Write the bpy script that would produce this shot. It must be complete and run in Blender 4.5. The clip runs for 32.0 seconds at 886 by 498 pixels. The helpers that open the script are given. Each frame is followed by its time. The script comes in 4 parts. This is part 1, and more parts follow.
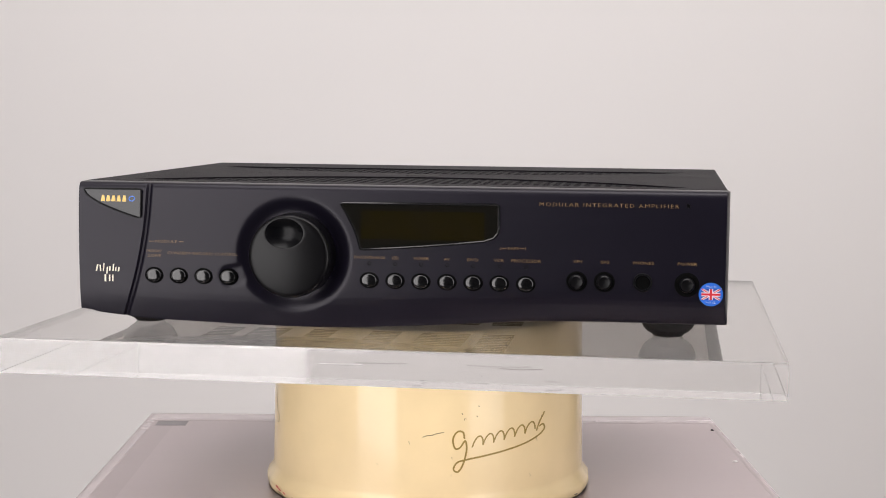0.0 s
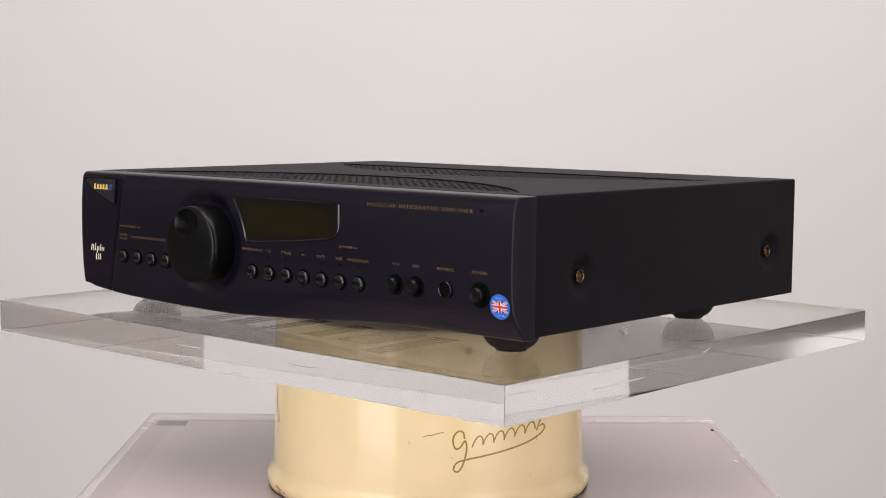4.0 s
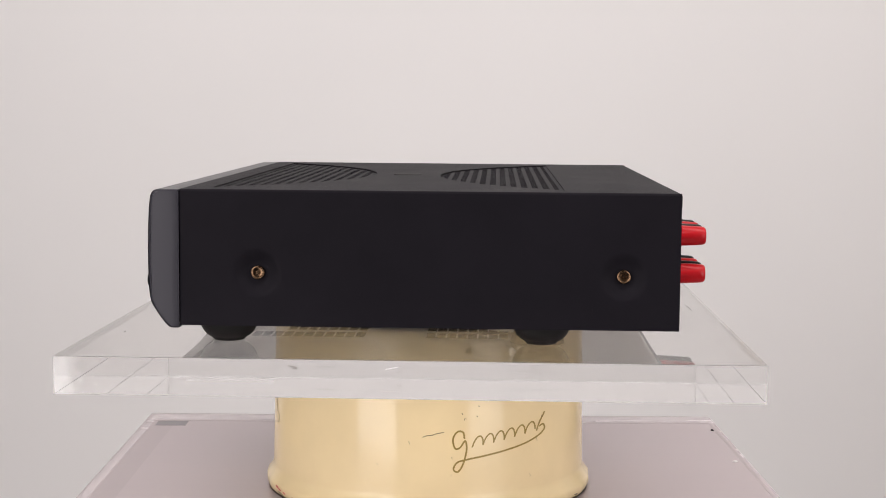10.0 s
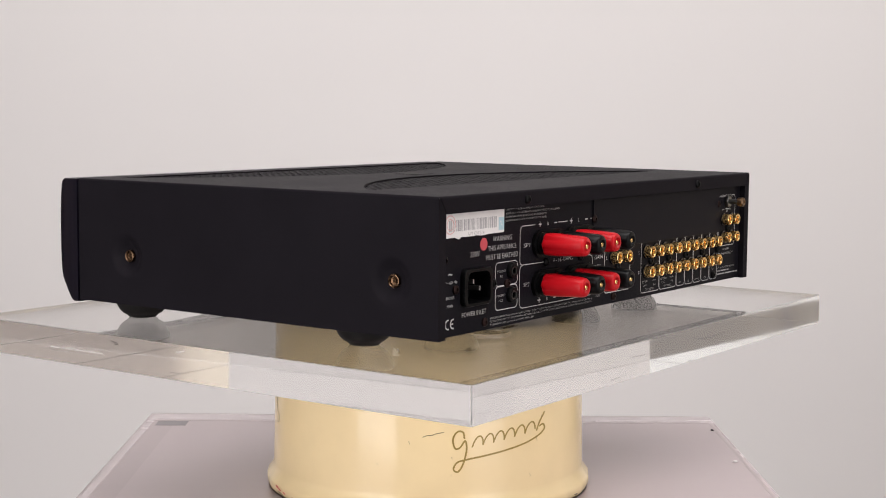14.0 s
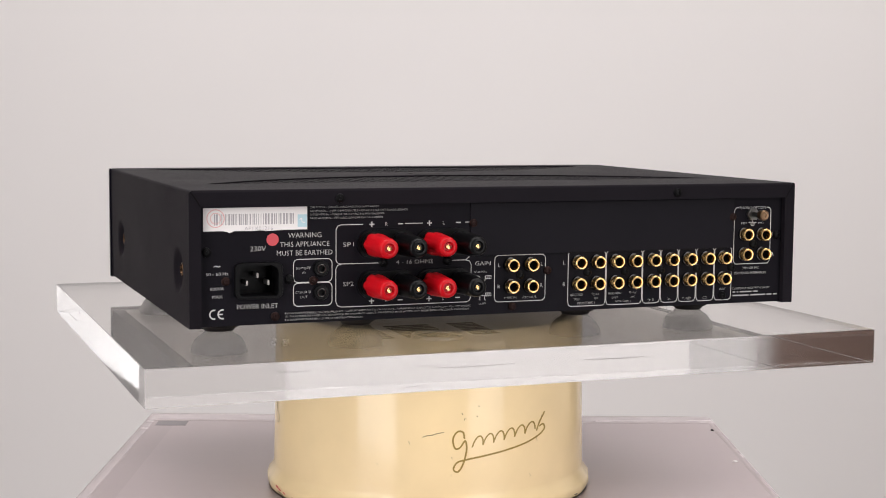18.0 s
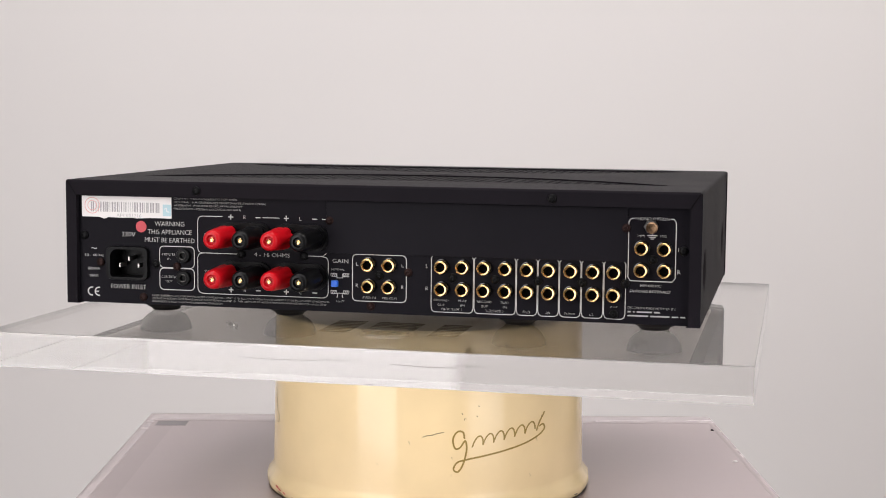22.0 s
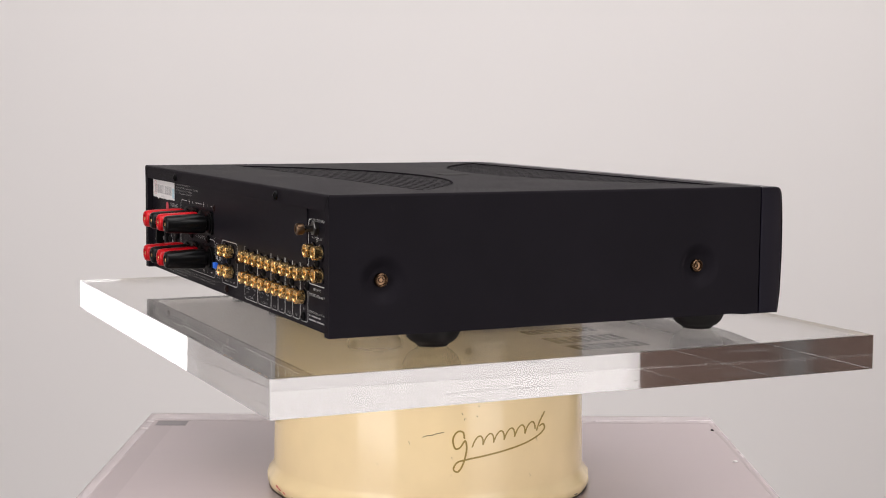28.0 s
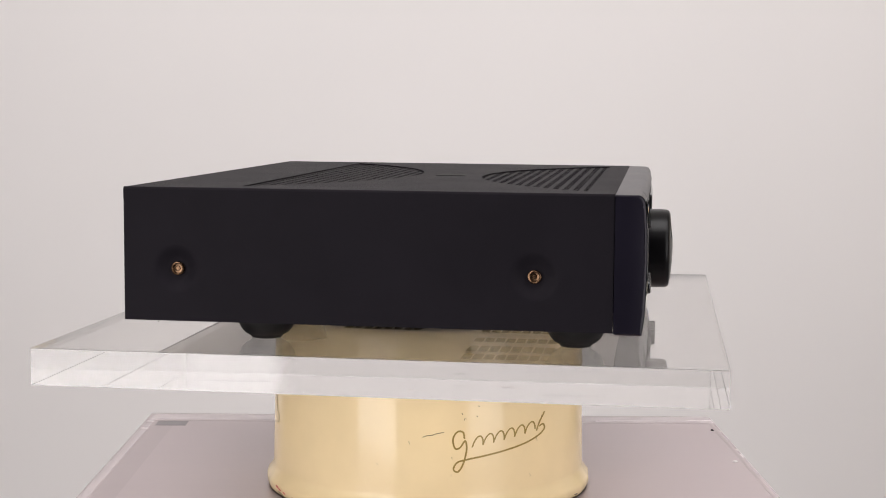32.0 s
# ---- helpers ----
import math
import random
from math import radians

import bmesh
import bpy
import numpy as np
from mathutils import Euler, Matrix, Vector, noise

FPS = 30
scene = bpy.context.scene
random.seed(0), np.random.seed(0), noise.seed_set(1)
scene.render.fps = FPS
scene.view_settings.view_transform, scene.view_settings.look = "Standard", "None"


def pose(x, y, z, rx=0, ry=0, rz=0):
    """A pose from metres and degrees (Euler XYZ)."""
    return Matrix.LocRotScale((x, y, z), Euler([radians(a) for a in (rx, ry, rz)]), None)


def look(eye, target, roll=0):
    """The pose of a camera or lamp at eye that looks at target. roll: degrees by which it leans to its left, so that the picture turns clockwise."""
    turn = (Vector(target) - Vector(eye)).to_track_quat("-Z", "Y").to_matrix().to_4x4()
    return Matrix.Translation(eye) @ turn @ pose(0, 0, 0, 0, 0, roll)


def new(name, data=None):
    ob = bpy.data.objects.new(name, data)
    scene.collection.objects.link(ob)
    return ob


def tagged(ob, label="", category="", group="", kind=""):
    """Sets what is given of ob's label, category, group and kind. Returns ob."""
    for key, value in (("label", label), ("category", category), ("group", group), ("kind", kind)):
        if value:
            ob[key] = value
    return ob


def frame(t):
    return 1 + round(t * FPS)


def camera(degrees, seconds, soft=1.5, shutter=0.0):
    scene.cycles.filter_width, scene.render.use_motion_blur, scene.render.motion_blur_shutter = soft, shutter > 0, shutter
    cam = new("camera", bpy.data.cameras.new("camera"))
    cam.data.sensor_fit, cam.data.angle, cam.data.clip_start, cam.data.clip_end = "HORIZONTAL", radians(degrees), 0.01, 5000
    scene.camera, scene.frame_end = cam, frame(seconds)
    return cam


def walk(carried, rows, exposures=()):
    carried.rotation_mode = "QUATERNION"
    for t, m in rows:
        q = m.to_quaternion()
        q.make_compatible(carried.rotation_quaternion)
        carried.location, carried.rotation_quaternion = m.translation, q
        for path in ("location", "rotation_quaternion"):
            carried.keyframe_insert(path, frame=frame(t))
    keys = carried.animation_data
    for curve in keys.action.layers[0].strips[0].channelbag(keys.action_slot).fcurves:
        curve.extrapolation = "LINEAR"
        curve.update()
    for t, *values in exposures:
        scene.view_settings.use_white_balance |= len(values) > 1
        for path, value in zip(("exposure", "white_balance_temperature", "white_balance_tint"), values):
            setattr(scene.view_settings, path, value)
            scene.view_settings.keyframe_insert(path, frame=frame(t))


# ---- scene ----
EYE = Vector((0.0, -1.13873, 0.15299))
YAW, PITCH, ROLL = 0.50588, -5.53705, 0.46537
AIM = Vector((math.sin(radians(YAW)) * math.cos(radians(PITCH)), math.cos(radians(YAW)) * math.cos(radians(PITCH)), math.sin(radians(PITCH))))
cam = camera(32.7445, 32.0, soft=1.0)
walk(cam, [(0.0, look(EYE, EYE + AIM, ROLL)), (32.0, look(EYE, EYE + AIM, ROLL))], [(0.0, 0.0), (32.0, 0.0)])

# ---- light: two tall soft boxes beside the camera, a ceiling panel, a window, a dim room ----
world = bpy.data.worlds.new("world")
scene.world = world
world.use_nodes = True
world.node_tree.nodes["Background"].inputs[0].default_value = (0.95, 0.93, 0.92, 1)
world.node_tree.nodes["Background"].inputs[1].default_value = 0.15


def area(name, eye, target, wide, high, power, colour):
    data = bpy.data.lights.new(name, "AREA")
    data.shape, data.size, data.size_y, data.energy, data.color = "RECTANGLE", wide, high, power, colour
    ob = new(name, data)
    ob.matrix_world = look(eye, target)
    return ob


def polar(az, dist, z):
    return (math.sin(radians(az)) * dist, -math.cos(radians(az)) * dist, z)


WARM = (1.0, 0.965, 0.965)
area("soft_box_left", polar(-36.5, 1.75, 0.42), (0, 0, 0.42), 0.86, 2.1, 25.6, WARM)
area("soft_box_right", polar(41, 1.75, 0.42), (0, 0, 0.42), 0.78, 2.1, 16.8, WARM)
area("ceiling_panel", (0.3, -0.25, 1.8), (0.3, 0.45, 0), 2.4, 1.4, 48.4, WARM)
area("window_daylight", (-2.64, -1.725, 0.8), (0, -1.725, 0.8), 2.1, 1.46, 7.8, (1.0, 0.97, 0.95))


# ---- materials ----
def mat(name, colour, rough=0.5, metal=0.0, **more):
    m = bpy.data.materials.new(name)
    m.use_nodes = True
    b = m.node_tree.nodes["Principled BSDF"]
    b.inputs["Base Color"].default_value = (*colour, 1)
    b.inputs["Roughness"].default_value = rough
    b.inputs["Metallic"].default_value = metal
    for key, value in more.items():
        b.inputs[key.replace("_", " ")].default_value = value
    return m


def worn(m, scale=60.0, fine=1500.0, tone=0.25, rough=0.12, bump=0.1, stretch=(1, 1, 1), depth=0.0004):
    """Variation at two scales: tone and gloss drift with a broad noise, relief with a fine one."""
    t = m.node_tree
    b = t.nodes["Principled BSDF"]
    place = t.nodes.new("ShaderNodeTexCoord")
    turn = t.nodes.new("ShaderNodeMapping")
    turn.inputs["Scale"].default_value = stretch
    t.links.new(place.outputs["Object"], turn.inputs["Vector"])
    broad, grain = t.nodes.new("ShaderNodeTexNoise"), t.nodes.new("ShaderNodeTexNoise")
    for n, s, d in ((broad, scale, 5.0), (grain, fine, 2.0)):
        n.inputs["Scale"].default_value, n.inputs["Detail"].default_value = s, d
        t.links.new(turn.outputs[0], n.inputs["Vector"])
    colour = tuple(b.inputs["Base Color"].default_value)
    mix = t.nodes.new("ShaderNodeMix")
    mix.data_type = "RGBA"
    mix.inputs[6].default_value = tuple(c * (1 - tone) for c in colour[:3]) + (1,)
    mix.inputs[7].default_value = tuple(min(1, c * (1 + tone)) for c in colour[:3]) + (1,)
    t.links.new(broad.outputs[0], mix.inputs[0])
    t.links.new(mix.outputs[2], b.inputs["Base Color"])
    r = t.nodes.new("ShaderNodeMapRange")
    base = b.inputs["Roughness"].default_value
    r.inputs[3].default_value, r.inputs[4].default_value = max(0.02, base - rough), min(1, base + rough)
    t.links.new(broad.outputs[0], r.inputs[0])
    t.links.new(r.outputs[0], b.inputs["Roughness"])
    relief = t.nodes.new("ShaderNodeBump")
    relief.inputs["Strength"].default_value, relief.inputs["Distance"].default_value = bump, depth
    t.links.new(grain.outputs[0], relief.inputs["Height"])
    t.links.new(relief.outputs[0], b.inputs["Normal"])
    return m


CASE = worn(mat("black_powder_coat", (0.0104, 0.0091, 0.0118), 0.48, Specular_IOR_Level=0.032, Specular_Tint=(1.0, 0.93, 0.88, 1)), 25, 2500, 0.2, 0.06, 0.35)
FASCIA = worn(mat("charcoal_satin_plastic", (0.0042, 0.0033, 0.0078), 0.34, Specular_IOR_Level=0.17, Specular_Tint=(0.97, 0.91, 1.0, 1), Coat_Weight=0.22, Coat_Roughness=0.3), 20, 3000, 0.15, 0.04, 0.1)
REAR = worn(mat("black_rear_steel", (0.0082, 0.0074, 0.0100), 0.42, Specular_IOR_Level=0.035), 30, 2500, 0.2, 0.06, 0.2)
BLANK = worn(mat("black_blanking_steel", (0.0100, 0.0090, 0.0118), 0.45, Specular_IOR_Level=0.045), 30, 2500, 0.2, 0.06, 0.2)
# near-black that stands in for shade in openings; seams and a speck share it
DARK = mat("shade_and_seam_black", (0.002, 0.002, 0.002), 0.8, Specular_IOR_Level=0.05)
RUBBER = worn(mat("black_rubber", (0.006, 0.005, 0.005), 0.6, Specular_IOR_Level=0.25), 80, 2000, 0.25, 0.08, 0.2)
KNOB = worn(mat("black_satin_knob", (0.0020, 0.0018, 0.0024), 0.3, Specular_IOR_Level=0.22), 40, 3000, 0.15, 0.05, 0.08)
DIMPLE = mat("polished_black_dimple", (0.002, 0.002, 0.0026), 0.22, Specular_IOR_Level=0.13)
GLOSS = mat("black_glossy_plastic", (0.003, 0.003, 0.0034), 0.13, Specular_IOR_Level=0.6)
MATT = worn(mat("matt_black_plastic", (0.003, 0.003, 0.0034), 0.4, Specular_IOR_Level=0.1), 120, 2000, 0.2, 0.08, 0.1)
BADGE = mat("dark_badge_enamel", (0.004, 0.004, 0.006), 0.07, Specular_IOR_Level=0.45)
GOLD = worn(mat("gold_plate", (0.85, 0.58, 0.25), 0.26, 1.0), 200, 3000, 0.12, 0.06, 0.05)
BRASS = worn(mat("brass_screw_metal", (0.2, 0.125, 0.075), 0.3, 1.0), 300, 3000, 0.3, 0.1, 0.1)
RUSTY = worn(mat("dark_bronzed_screw_metal", (0.022, 0.012, 0.011), 0.5, 0.9), 300, 3000, 0.3, 0.1, 0.1)
STEEL = worn(mat("bright_steel", (0.7, 0.69, 0.67), 0.28, 1.0), 200, 3000, 0.15, 0.1, 0.05)
RED = worn(mat("red_plastic", (0.47, 0.0035, 0.009), 0.3, Specular_IOR_Level=0.25), 120, 2000, 0.1, 0.05, 0.04)
BLACKPOST = worn(mat("black_post_plastic", (0.003, 0.003, 0.0034), 0.3, Specular_IOR_Level=0.17), 120, 2000, 0.1, 0.05, 0.04)
PRINT = mat("white_print", (0.54, 0.53, 0.52), 0.6)
DIMPRINT = mat("faded_white_print", (0.36, 0.35, 0.35), 0.6)
DULLSTEEL = worn(mat("dull_steel", (0.42, 0.40, 0.38), 0.4, 1.0), 200, 3000, 0.2, 0.1, 0.05)
DARKSTEEL = worn(mat("dark_steel", (0.14, 0.135, 0.13), 0.3, 1.0), 200, 3000, 0.2, 0.1, 0.05)
GOLDPRINT = mat("gold_print", (0.23, 0.14, 0.06), 0.5)
GOLDBRIGHT = mat("bright_gold_print", (0.75, 0.5, 0.14), 0.4)
CREAMPRINT = mat("cream_print", (0.80, 0.74, 0.60), 0.5)
PAPER = worn(mat("white_paper", (0.78, 0.75, 0.74), 0.6), 90, 1500, 0.05, 0.05, 0.05)
PINKPAPER = mat("pink_paper", (0.72, 0.38, 0.36), 0.7)
REDDOT = mat("faded_red_paper", (0.52, 0.065, 0.08), 0.6)
GREYINK = mat("grey_ink", (0.36, 0.345, 0.35), 0.7)
BLUEPAPER = mat("pale_blue_foil", (0.42, 0.60, 0.66), 0.4)
FLAGBLUE = mat("blue_sticker", (0.02, 0.14, 0.62), 0.35)
FLAGNAVY = mat("navy_sticker", (0.02, 0.04, 0.28), 0.35)
FLAGRED = mat("red_sticker", (0.65, 0.02, 0.03), 0.35)
FLAGWHITE = mat("white_sticker", (0.8, 0.8, 0.82), 0.4)
BLUEKEY = mat("blue_switch_plastic", (0.03, 0.16, 0.75), 0.4)
ZINC = worn(mat("zinc_plated_base", (0.41, 0.375, 0.33), 0.38, 0.6), 28, 1200, 0.3, 0.1, 0.1)
CREAM = worn(mat("cream_enamel_paint", (0.83, 0.66, 0.385), 0.14, Specular_IOR_Level=0.45), 16, 260, 0.14, 0.06, 0.06, depth=0.0006)
DISC = worn(mat("darker_cream_disc", (0.38, 0.295, 0.18), 0.4), 22, 260, 0.1, 0.06, 0.06)
CHIP = mat("bare_dark_metal", (0.05, 0.035, 0.02), 0.6)
REDCHIP = mat("red_paint", (0.45, 0.02, 0.03), 0.5)
OLIVE = mat("olive_gold_transfer", (0.30, 0.205, 0.045), 0.35)
SCRATCH = mat("dark_scratch", (0.14, 0.125, 0.12), 0.8)
SCUFF = mat("rubbed_paint", (0.014, 0.012, 0.015), 0.6, Specular_IOR_Level=0.05)
PALESCRATCH = mat("pale_scratch", (0.62, 0.60, 0.60), 0.7)
TAPE = mat("grey_tape", (0.27, 0.25, 0.255), 0.6)
BORDER = worn(mat("mauve_border", (0.40, 0.335, 0.342), 0.3), 6, 60, 0.06, 0.03, 0.03, (1, 9, 1))
RAIL = worn(mat("lilac_edge_strip", (0.38, 0.325, 0.332), 0.35), 5, 120, 0.1, 0.1, 0.06)
BAND = worn(mat("pale_edge_band", (0.54, 0.475, 0.485), 0.25), 5, 120, 0.08, 0.1, 0.06, (1, 6, 1))
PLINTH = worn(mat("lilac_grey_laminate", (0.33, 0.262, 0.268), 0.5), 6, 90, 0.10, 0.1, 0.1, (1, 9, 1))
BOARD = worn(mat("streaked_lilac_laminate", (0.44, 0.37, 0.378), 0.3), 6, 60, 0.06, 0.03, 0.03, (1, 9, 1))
WALL = worn(mat("white_backdrop_paint", (0.80, 0.775, 0.765), 0.85), 1.6, 300, 0.025, 0.05, 0.05)
CEILING = worn(mat("white_ceiling_paint", (0.80, 0.79, 0.78), 0.9), 1.2, 250, 0.03, 0.05, 0.05)
FLOOR = worn(mat("grey_floor_paint", (0.16, 0.15, 0.15), 0.6), 3, 120, 0.12, 0.1, 0.08)
CREAMWALL = worn(mat("warm_white_wall_paint", (0.74, 0.67, 0.62), 0.8), 1.6, 250, 0.05, 0.05, 0.05)
SIDESCREW = worn(mat("dull_brass_screw_metal", (0.14, 0.085, 0.05), 0.26, 1.0), 300, 3000, 0.3, 0.1, 0.1)
PALE = worn(mat("pale_grey_wall_paint", (0.62, 0.60, 0.59), 0.8), 1.6, 250, 0.06, 0.05, 0.05)
RIM = mat("polished_black_rim", (0.006, 0.006, 0.007), 0.1)
DIM = worn(mat("dark_grey_wall_paint", (0.10, 0.10, 0.105), 0.8), 1.6, 250, 0.1, 0.05, 0.05)
SIDE = worn(mat("brown_side_wall", (0.25, 0.165, 0.133), 0.7), 2.2, 150, 0.3, 0.1, 0.1)
# glow added to unseen panels so the slab's edges show pale cream
GLOWPANEL = mat("glowing_cream_panel", (0.7, 0.62, 0.52), 0.8, Emission_Strength=0.45)
GLOWPANEL.node_tree.nodes["Principled BSDF"].inputs["Emission Color"].default_value = (1.0, 0.90, 0.78, 1)
FROST = mat("frosted_acrylic_arris", (0.99, 0.98, 0.98), 0.55, 0.0, IOR=1.49, Transmission_Weight=1.0)
ACRYLIC = mat("clear_acrylic", (0.73, 0.72, 0.705), 0.0, 0.0, IOR=1.55, Transmission_Weight=1.0)
EDGE = worn(mat("flame_polished_acrylic_edge", (0.985, 0.98, 0.975), 0.05, 0.0, IOR=1.55, Transmission_Weight=1.0), 14, 45, 0.01, 0.03, 0.03, depth=0.0003)


def display_material():
    """Glossy smoked window with a faint olive display field behind it."""
    m = mat("smoked_display_window", (0.004, 0.004, 0.004), 0.03, IOR=2.15)
    t = m.node_tree
    b = t.nodes["Principled BSDF"]
    place, split = t.nodes.new("ShaderNodeTexCoord"), t.nodes.new("ShaderNodeSeparateXYZ")
    t.links.new(place.outputs["Object"], split.inputs[0])

    def inside(socket, lo, hi):
        a, c, d = (t.nodes.new("ShaderNodeMath") for _ in range(3))
        a.operation, c.operation, d.operation = "GREATER_THAN", "LESS_THAN", "MULTIPLY"
        a.inputs[1].default_value, c.inputs[1].default_value = lo, hi
        t.links.new(socket, a.inputs[0]), t.links.new(socket, c.inputs[0])
        t.links.new(a.outputs[0], d.inputs[0]), t.links.new(c.outputs[0], d.inputs[1])
        return d.outputs[0]
    both = t.nodes.new("ShaderNodeMath")
    both.operation = "MULTIPLY"
    t.links.new(inside(split.outputs[0], -0.019, 0.062), both.inputs[0])
    t.links.new(inside(split.outputs[2], 0.0645, 0.0830), both.inputs[1])
    wave = t.nodes.new("ShaderNodeTexWave")
    wave.inputs["Scale"].default_value, wave.inputs["Distortion"].default_value = 150, 1.5
    t.links.new(place.outputs["Object"], wave.inputs["Vector"])
    tone = t.nodes.new("ShaderNodeMix")
    tone.data_type = "RGBA"
    tone.inputs[6].default_value, tone.inputs[7].default_value = (0.0055, 0.004, 0.0012, 1), (0.010, 0.0068, 0.0015, 1)
    t.links.new(wave.outputs["Fac"], tone.inputs[0])
    mix = t.nodes.new("ShaderNodeMix")
    mix.data_type = "RGBA"
    mix.inputs[6].default_value = (0.004, 0.004, 0.003, 1)
    t.links.new(both.outputs[0], mix.inputs[0])
    t.links.new(tone.outputs[2], mix.inputs[7])
    t.links.new(mix.outputs[2], b.inputs["Base Color"])
    sheen = t.nodes.new("ShaderNodeMix")
    sheen.data_type = "RGBA"
    cloud, field = t.nodes.new("ShaderNodeTexNoise"), t.nodes.new("ShaderNodeMix")
    cloud.inputs["Scale"].default_value, cloud.inputs["Detail"].default_value = 38, 1.0
    t.links.new(place.outputs["Object"], cloud.inputs["Vector"])
    spread = t.nodes.new("ShaderNodeMapRange")
    spread.inputs[1].default_value, spread.inputs[2].default_value = 0.35, 0.65
    t.links.new(cloud.outputs[0], spread.inputs[0])
    field.data_type = "RGBA"
    field.inputs[6].default_value, field.inputs[7].default_value = (1.0, 0.92, 0.34, 1), (1.0, 0.97, 0.66, 1)
    t.links.new(spread.outputs[0], field.inputs[0])
    sheen.inputs[6].default_value = (0.86, 0.81, 0.73, 1)
    t.links.new(field.outputs[2], sheen.inputs[7])
    t.links.new(both.outputs[0], sheen.inputs[0])
    t.links.new(sheen.outputs[2], b.inputs["Specular Tint"])
    return m


DISPLAY = display_material()
MM = 0.001


# ---- mesh helpers, in millimetres ----
def mesh_of(name, bm, material, smooth=False):
    if smooth:
        for e in bm.edges:
            f = e.link_faces
            big = [g.calc_area() > 150 for g in f]
            e.smooth = len(f) == 2 and e.calc_face_angle(0) < radians(38) and not (big[0] != big[1] and e.calc_face_angle(0) > radians(6))
    bmesh.ops.scale(bm, vec=(MM, MM, MM), verts=bm.verts)
    me = bpy.data.meshes.new(name)
    bm.to_mesh(me)
    bm.free()
    me.materials.append(material)
    if smooth:
        me.polygons.foreach_set("use_smooth", [True] * len(me.polygons))
    return me


def part(name, bm, material, parent, label="", loc=(0, 0, 0), smooth=False):
    me = bm if isinstance(bm, bpy.types.Mesh) else mesh_of(name, bm, material, smooth)
    ob = new(name, me)
    ob.parent = parent
    ob.location = Vector(loc) * MM
    if label:
        tagged(ob, label)
    return ob


def box(x0, x1, y0, y1, z0, z1, bevel=0.0, bm=None, seg=2):
    bm = bm or bmesh.new()
    made = bmesh.ops.create_cube(bm, size=1.0)["verts"]
    for v in made:
        v.co = Vector(((x0 + x1) / 2 + v.co.x * (x1 - x0), (y0 + y1) / 2 + v.co.y * (y1 - y0), (z0 + z1) / 2 + v.co.z * (z1 - z0)))
    if bevel:
        edges = list({e for v in made for e in v.link_edges})
        bmesh.ops.bevel(bm, geom=edges, offset=bevel, segments=seg, profile=0.5, affect="EDGES")
    return bm


AXES = {"z": lambda r, a, h: (r * math.cos(a), r * math.sin(a), h), "y": lambda r, a, h: (r * math.cos(a), h, r * math.sin(a)),
        "-y": lambda r, a, h: (r * math.cos(a), -h, r * math.sin(a)), "x": lambda r, a, h: (h, r * math.cos(a), r * math.sin(a)),
        "-x": lambda r, a, h: (-h, r * math.cos(a), r * math.sin(a))}


def lathe(profile, axis="z", seg=32, at=(0, 0, 0), bm=None, wave=None):
    """A turned body from (radius, height) pairs; wave(angle, radius, height) may change the radius."""
    bm = bm or bmesh.new()
    rings = []
    for r, h in profile:
        if r < 1e-6:
            rings.append([bm.verts.new(Vector(AXES[axis](0, 0, h)) + Vector(at))])
        else:
            ring = []
            for i in range(seg):
                a = math.tau * i / seg
                rr = wave(a, r, h) if wave else r
                ring.append(bm.verts.new(Vector(AXES[axis](rr, a, h)) + Vector(at)))
            rings.append(ring)
    for p, q in zip(rings, rings[1:]):
        for i in range(seg):
            j = (i + 1) % seg
            loop = [p[i % len(p)], p[j % len(p)], q[j % len(q)], q[i % len(q)]]
            loop = list(dict.fromkeys(loop))
            if len(loop) > 2:
                bm.faces.new(loop)
    bmesh.ops.recalc_face_normals(bm, faces=bm.faces)
    return bm


FRONT = (Vector((1, 0, 0)), Vector((0, 0, 1)), Vector((0, -1, 0)))
BACK = (Vector((-1, 0, 0)), Vector((0, 0, 1)), Vector((0, 1, 0)))
TOP = (Vector((1, 0, 0)), Vector((0, 1, 0)), Vector((0, 0, 1)))


def slab_of(points, lift, thick, basis, bm=None, origin=(0, 0, 0)):
    """A flat plate from an outline in the plane of basis, lifted off the plane and given a thickness."""
    bm = bm or bmesh.new()
    u, v, n = basis
    o = Vector(origin)
    top = [bm.verts.new(o + u * p[0] + v * p[1] + n * (lift + thick)) for p in points]
    low = [bm.verts.new(o + u * p[0] + v * p[1] + n * lift) for p in points]
    bm.faces.new(top)
    bm.faces.new(low[::-1])
    for i in range(len(points)):
        j = (i + 1) % len(points)
        bm.faces.new((top[i], low[i], low[j], top[j]))
    bmesh.ops.recalc_face_normals(bm, faces=bm.faces)
    return bm


def disc(r, n=24, cx=0.0, cz=0.0, sx=1.0):
    return [(cx + sx * r * math.cos(math.tau * i / n), cz + r * math.sin(math.tau * i / n)) for i in range(n)]


def ribbon(path, width, closed=False):
    """The two sides of a line of even width through the points, as quads of 2D points."""
    pts = [Vector(p) for p in path]
    n = len(pts)
    side = []
    for i in range(n):
        a, c = (pts[i - 1], pts[(i + 1) % n]) if closed else (pts[max(i - 1, 0)], pts[min(i + 1, n - 1)])
        d = (c - a).normalized()
        side.append(Vector((-d.y, d.x)) * width / 2)
    return [(pts[i] - side[i], pts[(i + 1) % n] - side[(i + 1) % n], pts[(i + 1) % n] + side[(i + 1) % n], pts[i] + side[i]) for i in range(n if closed else n - 1)]


def line(path, width, basis, origin, closed=False, lift=0.05, bm=None):
    bm = bm or bmesh.new()
    u, v, n = basis
    for quad in ribbon(path, width, closed):
        bm.faces.new([bm.verts.new(Vector(origin) + u * p.x + v * p.y + n * lift) for p in quad])
    return bm


